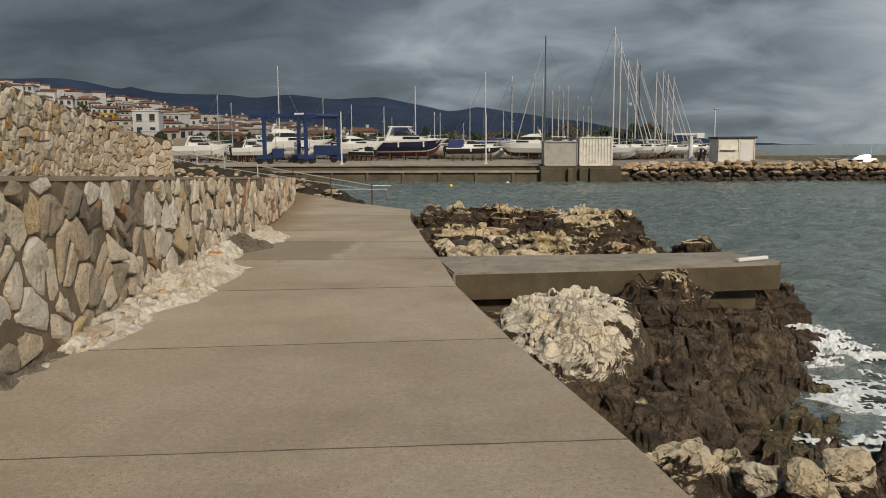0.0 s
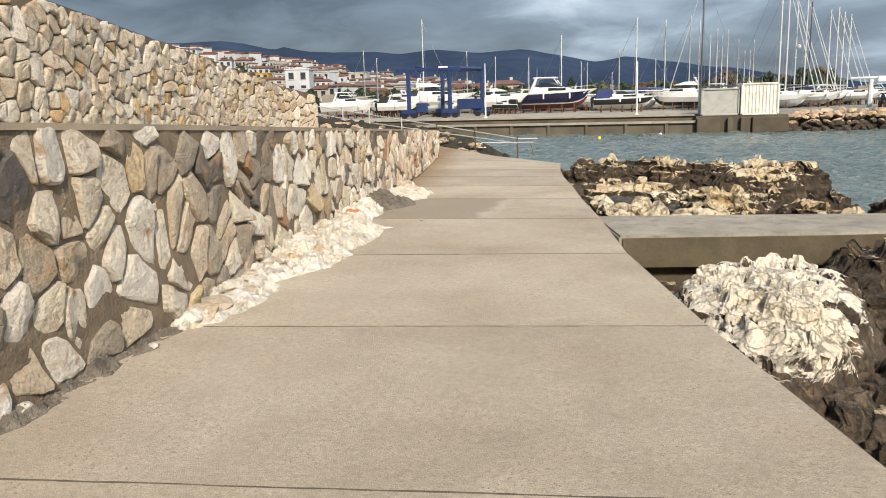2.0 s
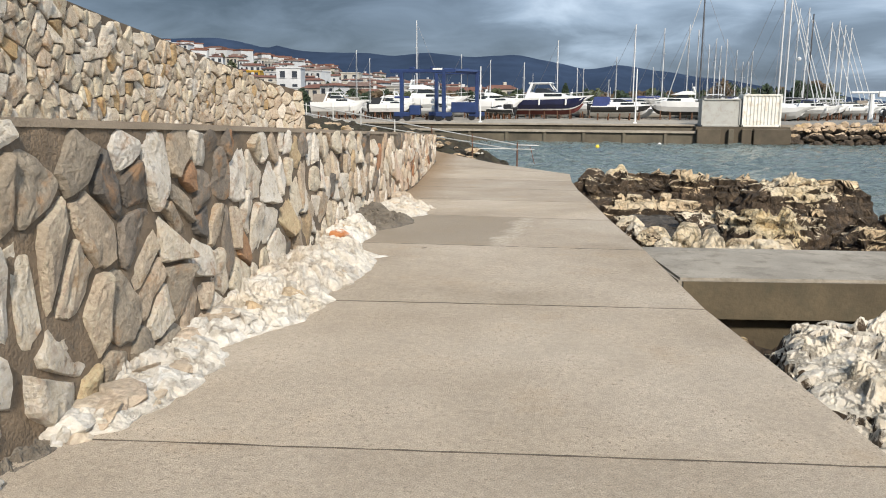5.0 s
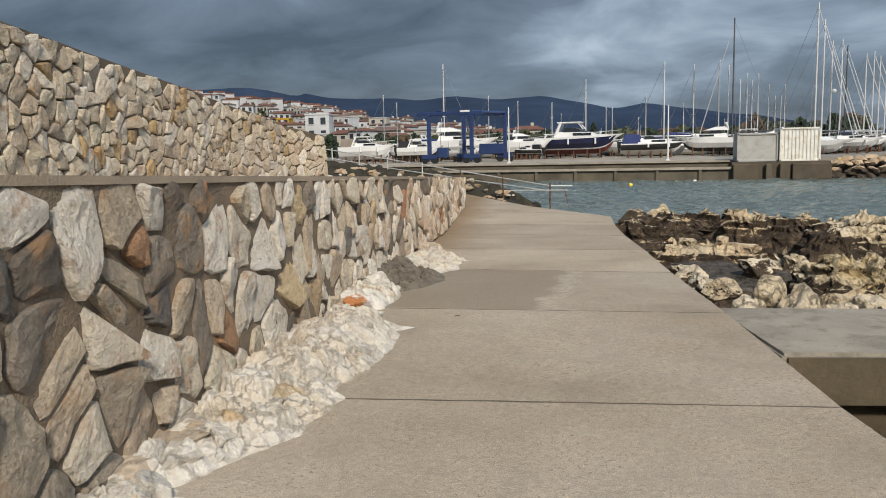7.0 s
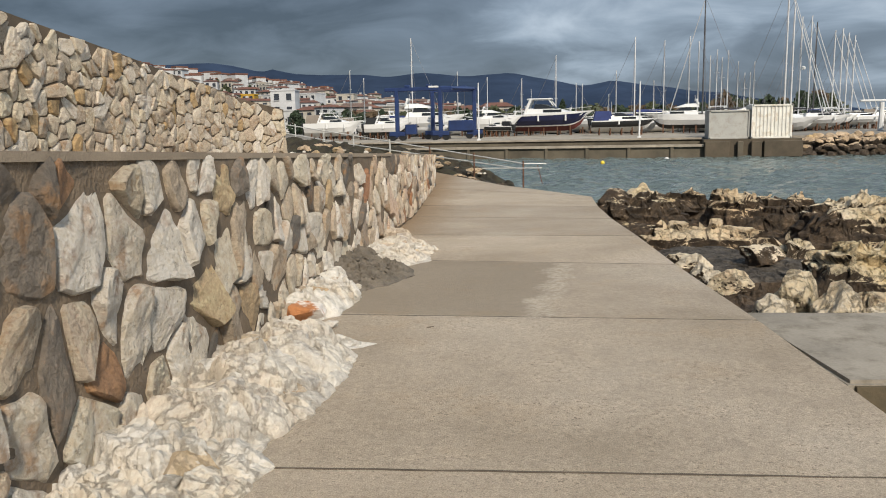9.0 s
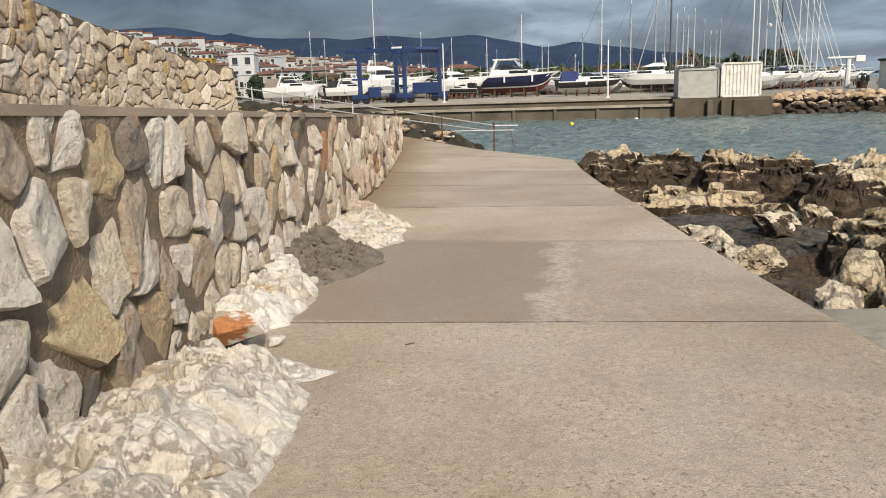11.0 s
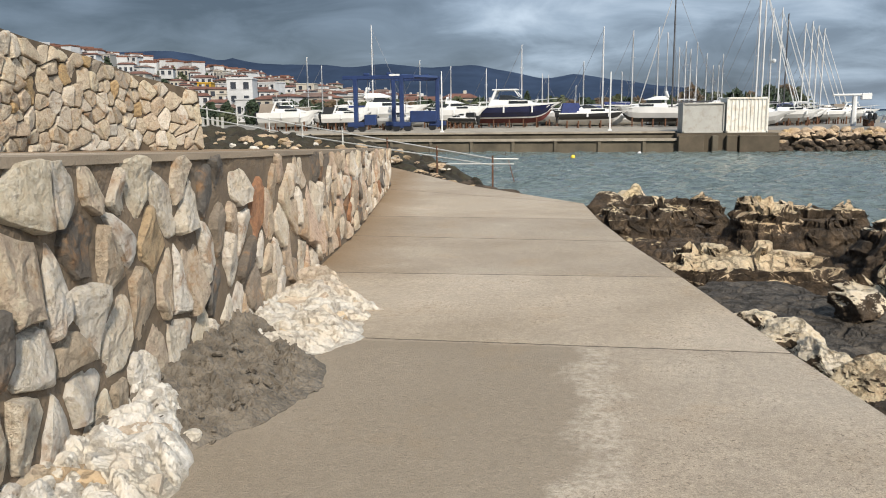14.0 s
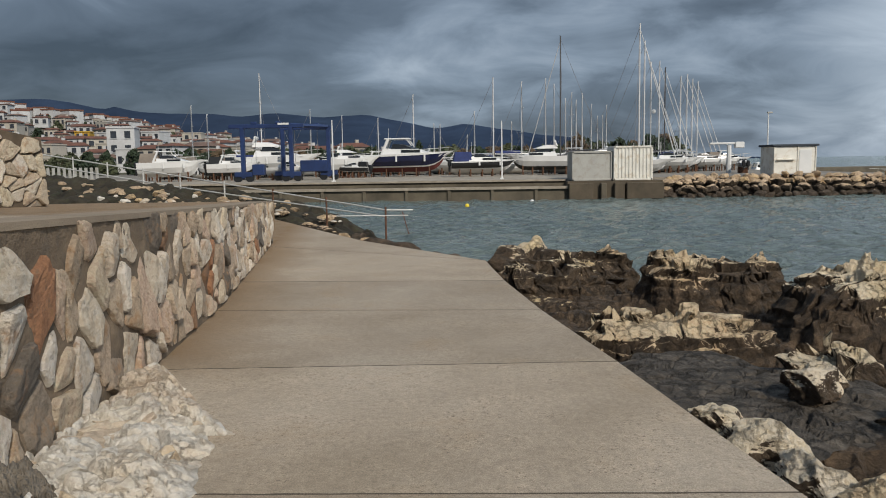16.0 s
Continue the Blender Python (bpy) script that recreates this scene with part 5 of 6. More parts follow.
def motor_boat(x, y, z, L, head, hullmat, label, bottom=None, arch=True, fly=False, canvas=None, stilts=True, H=None):
    B, H = L * 0.31, H or L * 0.15
    ob = base("motor_boat", pose(x, y, z + (0.45 if stilts else -0.25), 0, 0, head), label, "boat", "boats in the harbour")
    s = hull(L, B, H)
    part("hull", loft(s, False), M_WHITE_PAINT, ob)
    if hullmat is not M_WHITE_PAINT:
        part("hull_band", band(s, 0.10, 0.60), hullmat, ob, "dark painted hull side")
    if bottom:
        part("bottom_paint", band(s, 0.68, 0.99), bottom, ob, "antifouling paint")
    deck = [[(p[0][0], p[0][1] * 0.97, p[0][2] - 0.02), (p[0][0], -p[0][1] * 0.97, p[0][2] - 0.02)] for p in s]
    o = bmesh.new()
    prev = None
    for d in deck:
        c = [o.verts.new(p) for p in d]
        if prev:
            o.faces.new((prev[0], prev[1], c[1], c[0]))
        prev = c
    part("deck", o, M_WHITE_PAINT, ob)
    part("cabin", cabin(L * 0.58, B * 0.78, L * 0.065, 0.04 * L, H, 0.42, 0.05), M_WHITE_PAINT, ob)
    part("windscreen", cabin(L * 0.28, B * 0.66, L * 0.05, -0.02 * L, H + L * 0.06, 0.6, 0.05), M_DARKGLASS, ob, "tinted windscreen")
    for sy in (-1, 1):
        part("side_window", box(L * 0.2, 0.03, L * 0.028, (0.05 * L, sy * B * 0.385, H + L * 0.035), 0.005), M_DARKGLASS, ob)
    if arch:
        zt = H + L * 0.165
        part("hardtop", box(L * 0.27, B * 0.66, L * 0.018, (-0.10 * L, 0, zt), L * 0.008), M_WHITE_PAINT, ob)
        for sy in (-1, 1):
            part("arch_leg", tube((-0.26 * L, sy * B * 0.36, H), (-0.19 * L, sy * B * 0.31, zt), L * 0.016), M_WHITE_PAINT, ob)
            part("arch_strut", tube((0.06 * L, sy * B * 0.33, H + L * 0.09), (0.0, sy * B * 0.29, zt), L * 0.006), M_WHITE_PAINT, ob)
    if fly:
        part("flybridge", cabin(L * 0.36, B * 0.6, L * 0.05, -0.08 * L, H + L * 0.11, 0.5, 0.05), M_WHITE_PAINT, ob)
        part("radar_arch", box(L * 0.04, B * 0.6, L * 0.03, (-0.22 * L, 0, H + L * 0.21), L * 0.01), M_WHITE_PAINT, ob)
        for sy in (-1, 1):
            part("radar_leg", tube((-0.25 * L, sy * B * 0.28, H + L * 0.14), (-0.22 * L, sy * B * 0.28, H + L * 0.21), L * 0.012), M_WHITE_PAINT, ob)
    if canvas:
        part("canopy", cabin(L * 0.3, B * 0.74, L * 0.14, -0.32 * L, H, 0.15, 0.1, 0.9), canvas, ob, "canvas cockpit canopy")
    for sy in (-1, 1):
        o = tube((0.05 * L, sy * B * 0.46, H * 1.06 + 0.3), (0.47 * L, sy * B * 0.06, H * 1.18 + 0.35), 0.018, seg=5)
        for t in (0.1, 0.22, 0.34):
            tube((t * L, sy * B * 0.40 * (1 - t), H * 1.08), (t * L, sy * B * 0.40 * (1 - t), H * 1.1 + 0.32), 0.014, seg=5, bm=o)
        part("bow_rail", o, M_STEEL, ob)
    for sy in (-0.5, 0.5):
        ob2 = part("outboard", box(0.35, 0.3, 0.55, (-L * 0.5 - 0.12, sy * B * 0.4, H * 0.85), 0.08), M_BLACK, ob)
        part("lower_unit", box(0.14, 0.1, 0.7, (-L * 0.5 - 0.15, sy * B * 0.4, H * 0.4), 0.03), M_BLACK, ob2)
    for tx in (-0.1, 0.2):
        part("fender", tube((tx * L, -B * 0.5, H * 0.95), (tx * L, -B * 0.5, H * 0.6), 0.09), M_WHITE_PAINT, ob)
    part("pulpit_light", tube((-0.2 * L, 0, H + L * 0.08), (-0.2 * L, 0, H + L * 0.28), 0.02, seg=5), M_MAST, ob)
    if stilts:
        for tx in (-0.38, -0.22, -0.05, 0.1, 0.24):
            for sy in (-1, 1):
                part("prop", box(0.12, 0.12, H * 0.35 + 0.45, (tx * L, sy * B * 0.22, H * 0.17 - 0.22), 0.01), M_RUST, ob)
    return ob


def sail_boat(x, y, z, L, head, mast, label, hullmat=None, dark=False, cover=None, furl=True, radar=False, ashore=True):
    B, H = L * 0.3, L * 0.13
    ob = base("sailing_boat", pose(x, y, z + (0.6 if ashore else -0.35), 0, 0, head), label, "boat", "boats in the harbour")
    s = hull(L, B, H, 0.12)
    part("hull", loft(s, False), hullmat or M_WHITE_PAINT, ob)
    o = bmesh.new()
    prev = None
    for p in s:
        c = [o.verts.new((p[0][0], p[0][1] * 0.97, p[0][2] - 0.02)), o.verts.new((p[0][0], -p[0][1] * 0.97, p[0][2] - 0.02))]
        if prev:
            o.faces.new((prev[0], prev[1], c[1], c[0]))
        prev = c
    part("deck", o, M_WHITE_PAINT, ob)
    part("coachroof", cabin(L * 0.45, B * 0.6, L * 0.05, 0.06 * L, H * 1.02, 0.3, 0.05), M_WHITE_PAINT, ob)
    for sy in (-1, 1):
        part("side_window", box(L * 0.2, 0.02, L * 0.014, (0.04 * L, sy * B * 0.285, H + L * 0.03), 0.003), M_DARKGLASS, ob)
    mm = M_DARKMAST if dark else M_MAST
    r = 0.045 + mast * 0.003
    part("mast", tube((0.08 * L, 0, H), (0.08 * L, 0, mast), r, r * 0.75), mm, ob)
    part("boom", tube((0.06 * L, 0, H + 1.1), (-0.36 * L, 0, H + 1.15), 0.07), mm, ob)
    if cover:
        part("sail_cover", box(L * 0.42, 0.28, 0.34, (-0.15 * L, 0, H + 1.32), 0.1), cover, ob, "blue canvas sail cover")
    for k in (0.45, 0.72):
        part("spreader", tube((0.08 * L, -0.55, mast * k), (0.08 * L, 0.55, mast * k), 0.025, seg=5), mm, ob)
    top = (0.08 * L, 0, mast * 0.98)
    if furl:
        part("furled_jib", tube((0.48 * L, 0, H * 1.2), (0.09 * L, 0, mast * 0.95), 0.05, 0.035, 6), M_MAST, ob)
    part("backstay", tube((-0.48 * L, 0, H), top, 0.016, seg=4), M_WIRE, ob)
    for sy in (-1, 1):
        part("shroud", tube((0.06 * L, sy * B * 0.45, H), (0.08 * L, sy * 0.05, mast * 0.95), 0.014, seg=4), M_WIRE, ob)
    part("masthead", box(0.12, 0.04, 0.05, (0.08 * L + 0.04, 0, mast + 0.02), 0.01), mm, ob)
    if radar:
        o = bmesh.new()
        bmesh.ops.create_uvsphere(o, u_segments=10, v_segments=6, radius=0.22)
        bmesh.ops.translate(o, vec=(0.08 * L + 0.3, 0, mast * 0.55), verts=o.verts)
        part("radar_dome", o, M_WHITE_PAINT, ob)
    if ashore:
        part("keel", box(L * 0.18, 0.18, 0.75, (0.02 * L, 0, -0.23), 0.03), M_BLACK, ob)
        for tx in (-0.25, 0.2):
            for sy in (-1, 1):
                part("prop", tube((tx * L, sy * B * 0.45, -0.6), (tx * L, sy * B * 0.3, H * 0.5), 0.05, seg=5), M_RUST, ob)
    return ob


HARD = -0.16
WHITE_MB = "white motor cruiser propped up on the boatyard hard"
motor_boat(-7.2, 88, HARD, 9.4, -4, M_NAVY, "navy and white motor yacht with red bottom on props", M_RED, True, H=1.75)
motor_boat(0.4, 82.5, HARD, 6.4, 4, M_BLACK, "black-sided open sports boat on the hard", None, False, False, M_CANVAS, H=0.95)
motor_boat(5.9, 87, HARD, 6.8, 176, M_WHITE_PAINT, "white cabin cruiser with a blue-covered boom behind it", M_BLACK, False, True, H=1.35)
motor_boat(-12.6, 86.5, HARD, 5.6, 4, M_WHITE_PAINT, WHITE_MB, M_BLACK, False, True, H=1.4)
motor_boat(-19.4, 84, HARD, 8.6, 8, M_WHITE_PAINT, "white flybridge motor yacht behind the lift", M_BLACK, False, True, H=1.7)
motor_boat(-28.0, 80, HARD, 6.0, 5, M_WHITE_PAINT, "white motor cruiser with a taupe cockpit canopy", None, True, False, M_TAUPE, H=1.3)
motor_boat(-25.4, 84, HARD, 4.6, 175, M_WHITE_PAINT, WHITE_MB, M_BLACK, False, False, M_TAUPE, H=1.0)
motor_boat(-23.0, 82, HARD, 4.8, 10, M_WHITE_PAINT, WHITE_MB, M_BLACK, True, False, M_BLACK, H=1.1)
motor_boat(-15.6, 92, HARD, 6.4, 168, M_WHITE_PAINT, WHITE_MB, M_BLACK, True, H=1.3)
motor_boat(-2.4, 94, HARD, 6.0, 170, M_WHITE_PAINT, WHITE_MB, None, True)
motor_boat(18.4, 85, HARD, 5.6, -6, M_WHITE_PAINT, "white sports cruiser ashore behind the container", None, False, False, H=0.9)
motor_boat(14.6, 90, HARD, 6.0, 174, M_WHITE_PAINT, WHITE_MB, None, False, False, H=0.9)
motor_boat(24.0, 92, HARD, 5.6, 0, M_WHITE_PAINT, WHITE_MB, None, False, False, H=0.8)
motor_boat(40.5, 84, SEA, 8.0, 178, M_NAVY, "dark-topped white motor boat moored beyond the breakwater", None, False, False, None, False)
motor_boat(35.0, 105, SEA + 0.6, 5.5, 5, M_WHITE_PAINT, "white motor boat moored beyond the breakwater", None, True, False, None, False)
motor_boat(22.9, 79, HARD, 3.0, 80, M_BLACK, "dark dinghy propped on the hard", None, False, False, None)

rnd = random.Random(77)
for k, (x, y, L, mt) in enumerate(((-31.5, 88, 6.2, M_WHITE_PAINT), (-26.8, 92, 6.5, M_NAVY), (-21.6, 91, 6.0, M_WHITE_PAINT), (-10.2, 95, 6.6, M_WHITE_PAINT), (-4.0, 98, 6.4, M_BLACK), (2.9, 97, 6.0, M_WHITE_PAINT),
                                  (9.6, 93, 6.5, M_WHITE_PAINT), (12.6, 95, 6.0, M_WHITE_PAINT), (17.0, 98, 6.4, M_NAVY), (20.8, 90, 5.2, M_WHITE_PAINT), (-17.2, 79.5, 4.2, M_WHITE_PAINT), (-12.6, 86, 3.6, M_BLACK), (27.2, 95, 5.0, M_WHITE_PAINT))):
    motor_boat(x, y, HARD, L, rnd.choice((0, 8, 172, 184)), mt, WHITE_MB if mt is M_WHITE_PAINT else "dark-hulled motor boat propped up on the hard", M_BLACK if k % 2 else None, k % 3 == 0, k % 3 == 1, (M_TAUPE, M_CANVAS, None, M_BLACK)[k % 4], True, L * 0.17)

SB = "white sailing yacht with a bare aluminium mast"
# x, y, mast height; the shorter masts stand farther back
YARD = [(-29.7, 90.6, 7.0), (-28.7, 92.5, 6.2), (-23.9, 96.2, 10.8), (-19.3, 100.9, 7.1), (-15.3, 98.8, 6.2), (-11.4, 100.9, 6.0), (-7.0, 96.2, 8.2), (-4.9, 101.0, 5.3), (-4.2, 102.0, 5.2),
        (-1.1, 95.8, 3.7), (-0.3, 95.1, 6.2), (1.5, 89.5, 9.2), (3.8, 96.1, 5.1), (4.7, 93.6, 9.1), (7.6, 96.7, 9.7), (8.9, 99.7, 9.4), (8.1, 88.0, 12.9), (9.9, 97.5, 7.6)]
BERTHS = [(10.9, 99.7, 8.4), (11.7, 101.6, 7.7), (12.1, 99.7, 8.3), (13.8, 103.6, 7.3), (14.7, 104.5, 6.0), (15.5, 105.5, 6.1), (15.6, 103.6, 7.2), (15.0, 84.2, 13.3), (16.4, 88.1, 12.3),
          (18.0, 92.0, 10.7), (19.4, 94.1, 11.0), (18.9, 89.9, 9.9), (22.2, 96.0, 9.6), (23.5, 98.1, 10.0), (24.1, 98.1, 9.5), (25.3, 100.1, 9.4)]
rnd = random.Random(4)
for k, (x, y, mast) in enumerate(YARD + BERTHS):
    L = min(8.5, 2.5 + mast * 0.5)
    head = rnd.choice((8, 172, 20, -15, 165)) if x > -25 else 30
    dark = (x, y) in ((8.1, 88.0), (18.9, 89.9))
    long_stay = x > 14 and mast > 9
    if long_stay:
        head = -25
    sail_boat(x - 0.08 * L * math.cos(radians(head)), y - 0.08 * L * math.sin(radians(head)), HARD - 0.5, L, head, mast + 0.5, "white sailing yacht with a dark mast" if dark else SB, None, dark, M_CANVAS if mast in (9.1, 7.2) else None, long_stay or mast > 12, mast == 10.7)

# ---- blue travel lift ----
lift = base("boat_lift", pose(-16.6, 76, HARD), "blue painted steel travelling boat lift", "boat lift")
LEGS = ((-3.25, -2.1), (-0.85, 2.0), (0.75, -2.1), (3.15, 2.0))
for x, y in LEGS:
    part("leg", box(0.34, 0.40, 4.2, (x, y, 2.4), 0.04), M_BLUE, lift)
    for wx in (-0.5, 0.5):
        o = bmesh.new()
        bmesh.ops.create_cone(o, cap_ends=True, segments=16, radius1=0.34, radius2=0.34, depth=0.3, matrix=Matrix.Translation((x + wx, y, 0.34)) @ Matrix.Rotation(radians(90), 4, "X"))
        part("wheel", o, M_BLACK, lift)
    part("bogie", box(1.5, 0.45, 0.4, (x, y, 0.62), 0.05), M_BLUE, lift)
for (xa, ya), (xb, yb), over in ((LEGS[0], LEGS[2], 1.1), (LEGS[1], LEGS[3], 0.3)):
    part("top_beam", box(xb - xa + 2 * over, 0.36, 0.34, ((xa + xb) / 2, ya, 4.55), 0.04), M_BLUE, lift)
    for t in (0.25, 0.75):
        x = xa + (xb - xa) * t
        hd = part("hoist_drum", box(0.5, 0.35, 0.22, (x, ya, 4.82), 0.05), M_BLUE, lift)
        part("sling_rope", tube((x, ya + 0.25, 4.5), (x, ya + 0.25, 1.6), 0.02, seg=5), M_WIRE, lift)
part("cross_beam", tube((LEGS[2][0], LEGS[2][1], 4.6), (LEGS[3][0], LEGS[3][1], 4.6), 0.2, seg=4), M_BLUE, lift)
part("name_board", box(0.9, 0.05, 0.16, (0.2, -2.3, 4.72), 0.01), M_WHITE_PAINT, lift)
part("engine_box", box(2.4, 0.8, 1.0, (1.9, 1.9, 1.25), 0.06), M_BLUE, lift)
part("hydraulic_box", box(1.0, 0.7, 0.9, (-2.0, -2.0, 1.0), 0.06), M_BLUE, lift)

# ---- lamp posts and mast on the quay ----
def lamp_post(x, y, h, label, head=True):
    ob = base("lamp_post", pose(x, y, HARD), label, "lamp post", "lamp posts of the harbour")
    part("pole", tube((0, 0, 0), (0, 0, h), 0.07, 0.045), M_WHITE_PAINT, ob)
    part("foot", box(0.3, 0.3, 0.12, (0, 0, 0.06), 0.02), M_WHITE_PAINT, ob)
    if head:
        part("lamp_head", box(0.4, 0.2, 0.12, (0.1, 0, h + 0.05), 0.03), M_GREYBOX, ob)
    return ob


lamp_post(-11.7, 69.4, 4.7, "thin white lamp post on the quay", False)
lamp_post(1.2, 69.2, 4.4, "thin white lamp post on the quay", False)
lamp_post(21.0, 68.7, 4.6, "slim lamp post beside the kiosk")
sat = base("harbour_crane", pose(22.4, 81.0, HARD), "white slewing jib crane with a flat arm", "crane")
part("column", tube((0, 0, 0), (0, 0, 2.5), 0.25, 0.2), M_WHITE_PAINT, sat)
part("arm", box(3.0, 0.3, 0.18, (-0.3, 0, 2.65), 0.04), M_WHITE_PAINT, sat)
part("counterweight", box(0.8, 0.5, 0.55, (0.9, 0, 2.5), 0.05), M_WHITE_PAINT, sat)
for k, (x, y, mt) in enumerate(((-1.6, 58, M_YELLOW), (2.8, 62, M_WHITE_PAINT))):
    o = bmesh.new()
    bmesh.ops.create_uvsphere(o, u_segments=12, v_segments=8, radius=0.14)
    b = tagged(part("buoy", o, mt, None, "", True), ("yellow" if k == 0 else "white") + " mooring buoy floating off the quay", "buoy")
    b.location = (x, y, SEA + 0.05)

# ---- bank and handrail beyond the walls ----
def along(line, x):
    """y and z on a line of (x, y, z) at x."""
    return float(np.interp(x, [q[0] for q in line], [q[1] for q in line])), float(np.interp(x, [q[0] for q in line], [q[2] for q in line]))


BANK_FOOT = [(-30, 37, 0.6), (-20, 36, 0.38), (-8.7, 35.6, -0.32), (-6, 33.6, -0.95), (-3.9, 32.2, -1.6)]
BANK_TOP = [(-30, 40, 1.7), (-20, 39, 1.25), (-8.7, 37.6, 0.12), (-6, 35.6, -0.6), (-3.9, 33.6, -1.5)]
bm = bmesh.new()
prev = None
for x in np.arange(-30, -3.8, 0.16):
    x = float(x)
    p0, p1 = Vector((x, *along(BANK_FOOT, x))), Vector((x, *along(BANK_TOP, x)))
    cur = []
    for k in range(15):
        q = p0.lerp(p1, (k - 1) / 12) if 0 < k < 14 else (p0 - Vector((0, 0.3, 0.8)) if k == 0 else p1 + Vector((0, 1.6, -2.0)))
        if 0 < k < 14:
            q.z += 0.22 * noise.fractal(q * 2.2, 1.0, 2.0, 5)
        cur.append(bm.verts.new(q))
    if prev:
        for k in range(14):
            bm.faces.new((prev[k], cur[k], cur[k + 1], prev[k + 1]))
    prev = cur
tagged(part("bank", bm, M_BANK), "dark earthy bank sloping down to the water", "bank", kind="structure")
rnd = random.Random(9)
for i in range(130):
    x = rnd.uniform(-22, -4.6)
    (ya, za), (yb, zb) = along(BANK_FOOT, x), along(BANK_TOP, x)
    t = rnd.uniform(0.0, 0.75)
    s = rnd.uniform(0.06, 0.2)
    ob = new("bank_stone", boulder_mesh("bank_stone", (s * 1.4, s, s), 300 + i, M_WHITE if i % 5 == 0 else M_RIPRAP, 2, 0.3))
    ob.location = (x, ya + (yb - ya) * t, za + (zb - za) * t + 0.05)
    tagged(ob, "rough pale stone lying on the earthy bank", "rock", "stones on the bank")
rail = base("handrail", pose(0, 0, 0), "galvanised pipe handrail sloping down to the water", "handrail")
A, B, C2 = Vector((-21.5, 41.0, 2.25)), Vector((-12.2, 37.9, 0.86)), Vector((-4.3, 33.0, -0.18))
for dz in (0.0, -0.40):
    d = Vector((0, 0, dz))
    part("pipe", tube(A + d, B + d, 0.024), M_STEEL, rail)
    part("pipe", tube(B + d, C2 + d * 0.5, 0.024), M_STEEL, rail)
part("pipe", tube(C2, C2 + Vector((0.8, 0.2, -0.02)), 0.018), M_STEEL, rail)
part("pipe", tube(C2 + Vector((-1.4, -0.6, -0.12)), C2 + Vector((0.7, -0.4, -0.14)), 0.016), M_STEEL, rail)
part("pipe", tube(C2 + Vector((0.5, 0.0, -0.05)), C2 + Vector((0.7, -0.3, -0.7)), 0.015), M_RUST, rail)
for i in range(11):
    p = A.lerp(B, i / 6) if i < 7 else B.lerp(C2, (i - 6) / 4)
    part("post", tube(p + Vector((0, 0, -1.15)), p + Vector((0, 0, 0.1)), 0.03), M_RUST if i > 7 else M_STEEL, rail)
fence = base("garden_fence", pose(-33, 66, 0.0), "low pale slatted fence at the boatyard's edge", "fence")
part("plinth", box(9.5, 0.2, 0.5, (0, 0, 0.15), 0.02), M_QUAY, fence)
for i in range(24):
    part("slat", box(0.22, 0.05, 0.9, (-4.6 + i * 0.4, 0, 0.8), 0.01), M_GREYBOX, fence)

# ---- town on the hillside ----
def hill(x, y):
    u = -x / max(y, 1)
    f = min(1, max(0, (y - 135) / 200))
    f = f * f * (3 - 2 * f)
    return HARD - 0.3 + y * max(0, u - 0.10) * 0.150 * f


bm = bmesh.new()
grid = [[bm.verts.new((-(u * y), y, hill(-u * y, y) + 1.5 * noise.noise(Vector((u * 9, y * 0.02, 0))) * min(1, max(0, (y - 110) / 200)))) for u in np.linspace(-0.1, 1.1, 70)] for y in np.linspace(92, 900, 60)]
for a, b in zip(grid, grid[1:]):
    for i in range(69):
        bm.faces.new((a[i], b[i], b[i + 1], a[i + 1]))
tagged(part("hillside", bm, M_HILL), "scrubby hillside rising behind the harbour", "hill", kind="structure")


def house(x, y, w, d, h, head, wall, roof, label, floors=2, cols=3, flat=False):
    ob = base("house", pose(x, y, hill(x, y) - 0.6, 0, 0, head), label, "house", "houses on the hillside")
    part("wall", box(w, d, h + 0.6, (0, 0, h / 2 + 0.3)), wall, ob)
    z = h + 0.6
    if flat:
        part("roof", box(w + 0.3, d + 0.3, 0.35, (0, 0, z + 0.17), 0.05), wall, ob)
    else:
        r = w * 0.15
        o = bmesh.new()
        v = [o.verts.new(p) for p in ((-w / 2 - .4, -d / 2 - .4, z), (w / 2 + .4, -d / 2 - .4, z), (w / 2 + .4, d / 2 + .4, z), (-w / 2 - .4, d / 2 + .4, z), (-w / 2 * 0.75, 0, z + r), (w / 2 * 0.75, 0, z + r))]
        for f in ((0, 1, 5, 4), (2, 3, 4, 5), (1, 2, 5), (3, 0, 4), (3, 2, 1, 0)):
            o.faces.new([v[i] for i in f])
        rf = part("roof", o, roof, ob)
        part("chimney", box(0.7, 0.7, 1.4, (w * 0.2, 0.6, z + r * 0.9), 0.05), wall, rf)
    for f in range(floors):
        for c in range(cols):
            zx = -w / 2 + (c + 0.5) * w / cols
            zz = 0.6 + (f + 0.55) * h / floors
            wn = part("window", box(min(1.2, w / cols * 0.5), 0.12, min(1.5, h / floors * 0.5), (zx, -d / 2 - 0.03, zz)), M_WINDOW, ob)
            part("sill", box(min(1.4, w / cols * 0.6), 0.25, 0.1, (zx, -d / 2 - 0.08, zz - h / floors * 0.28)), wall, wn)
    return ob


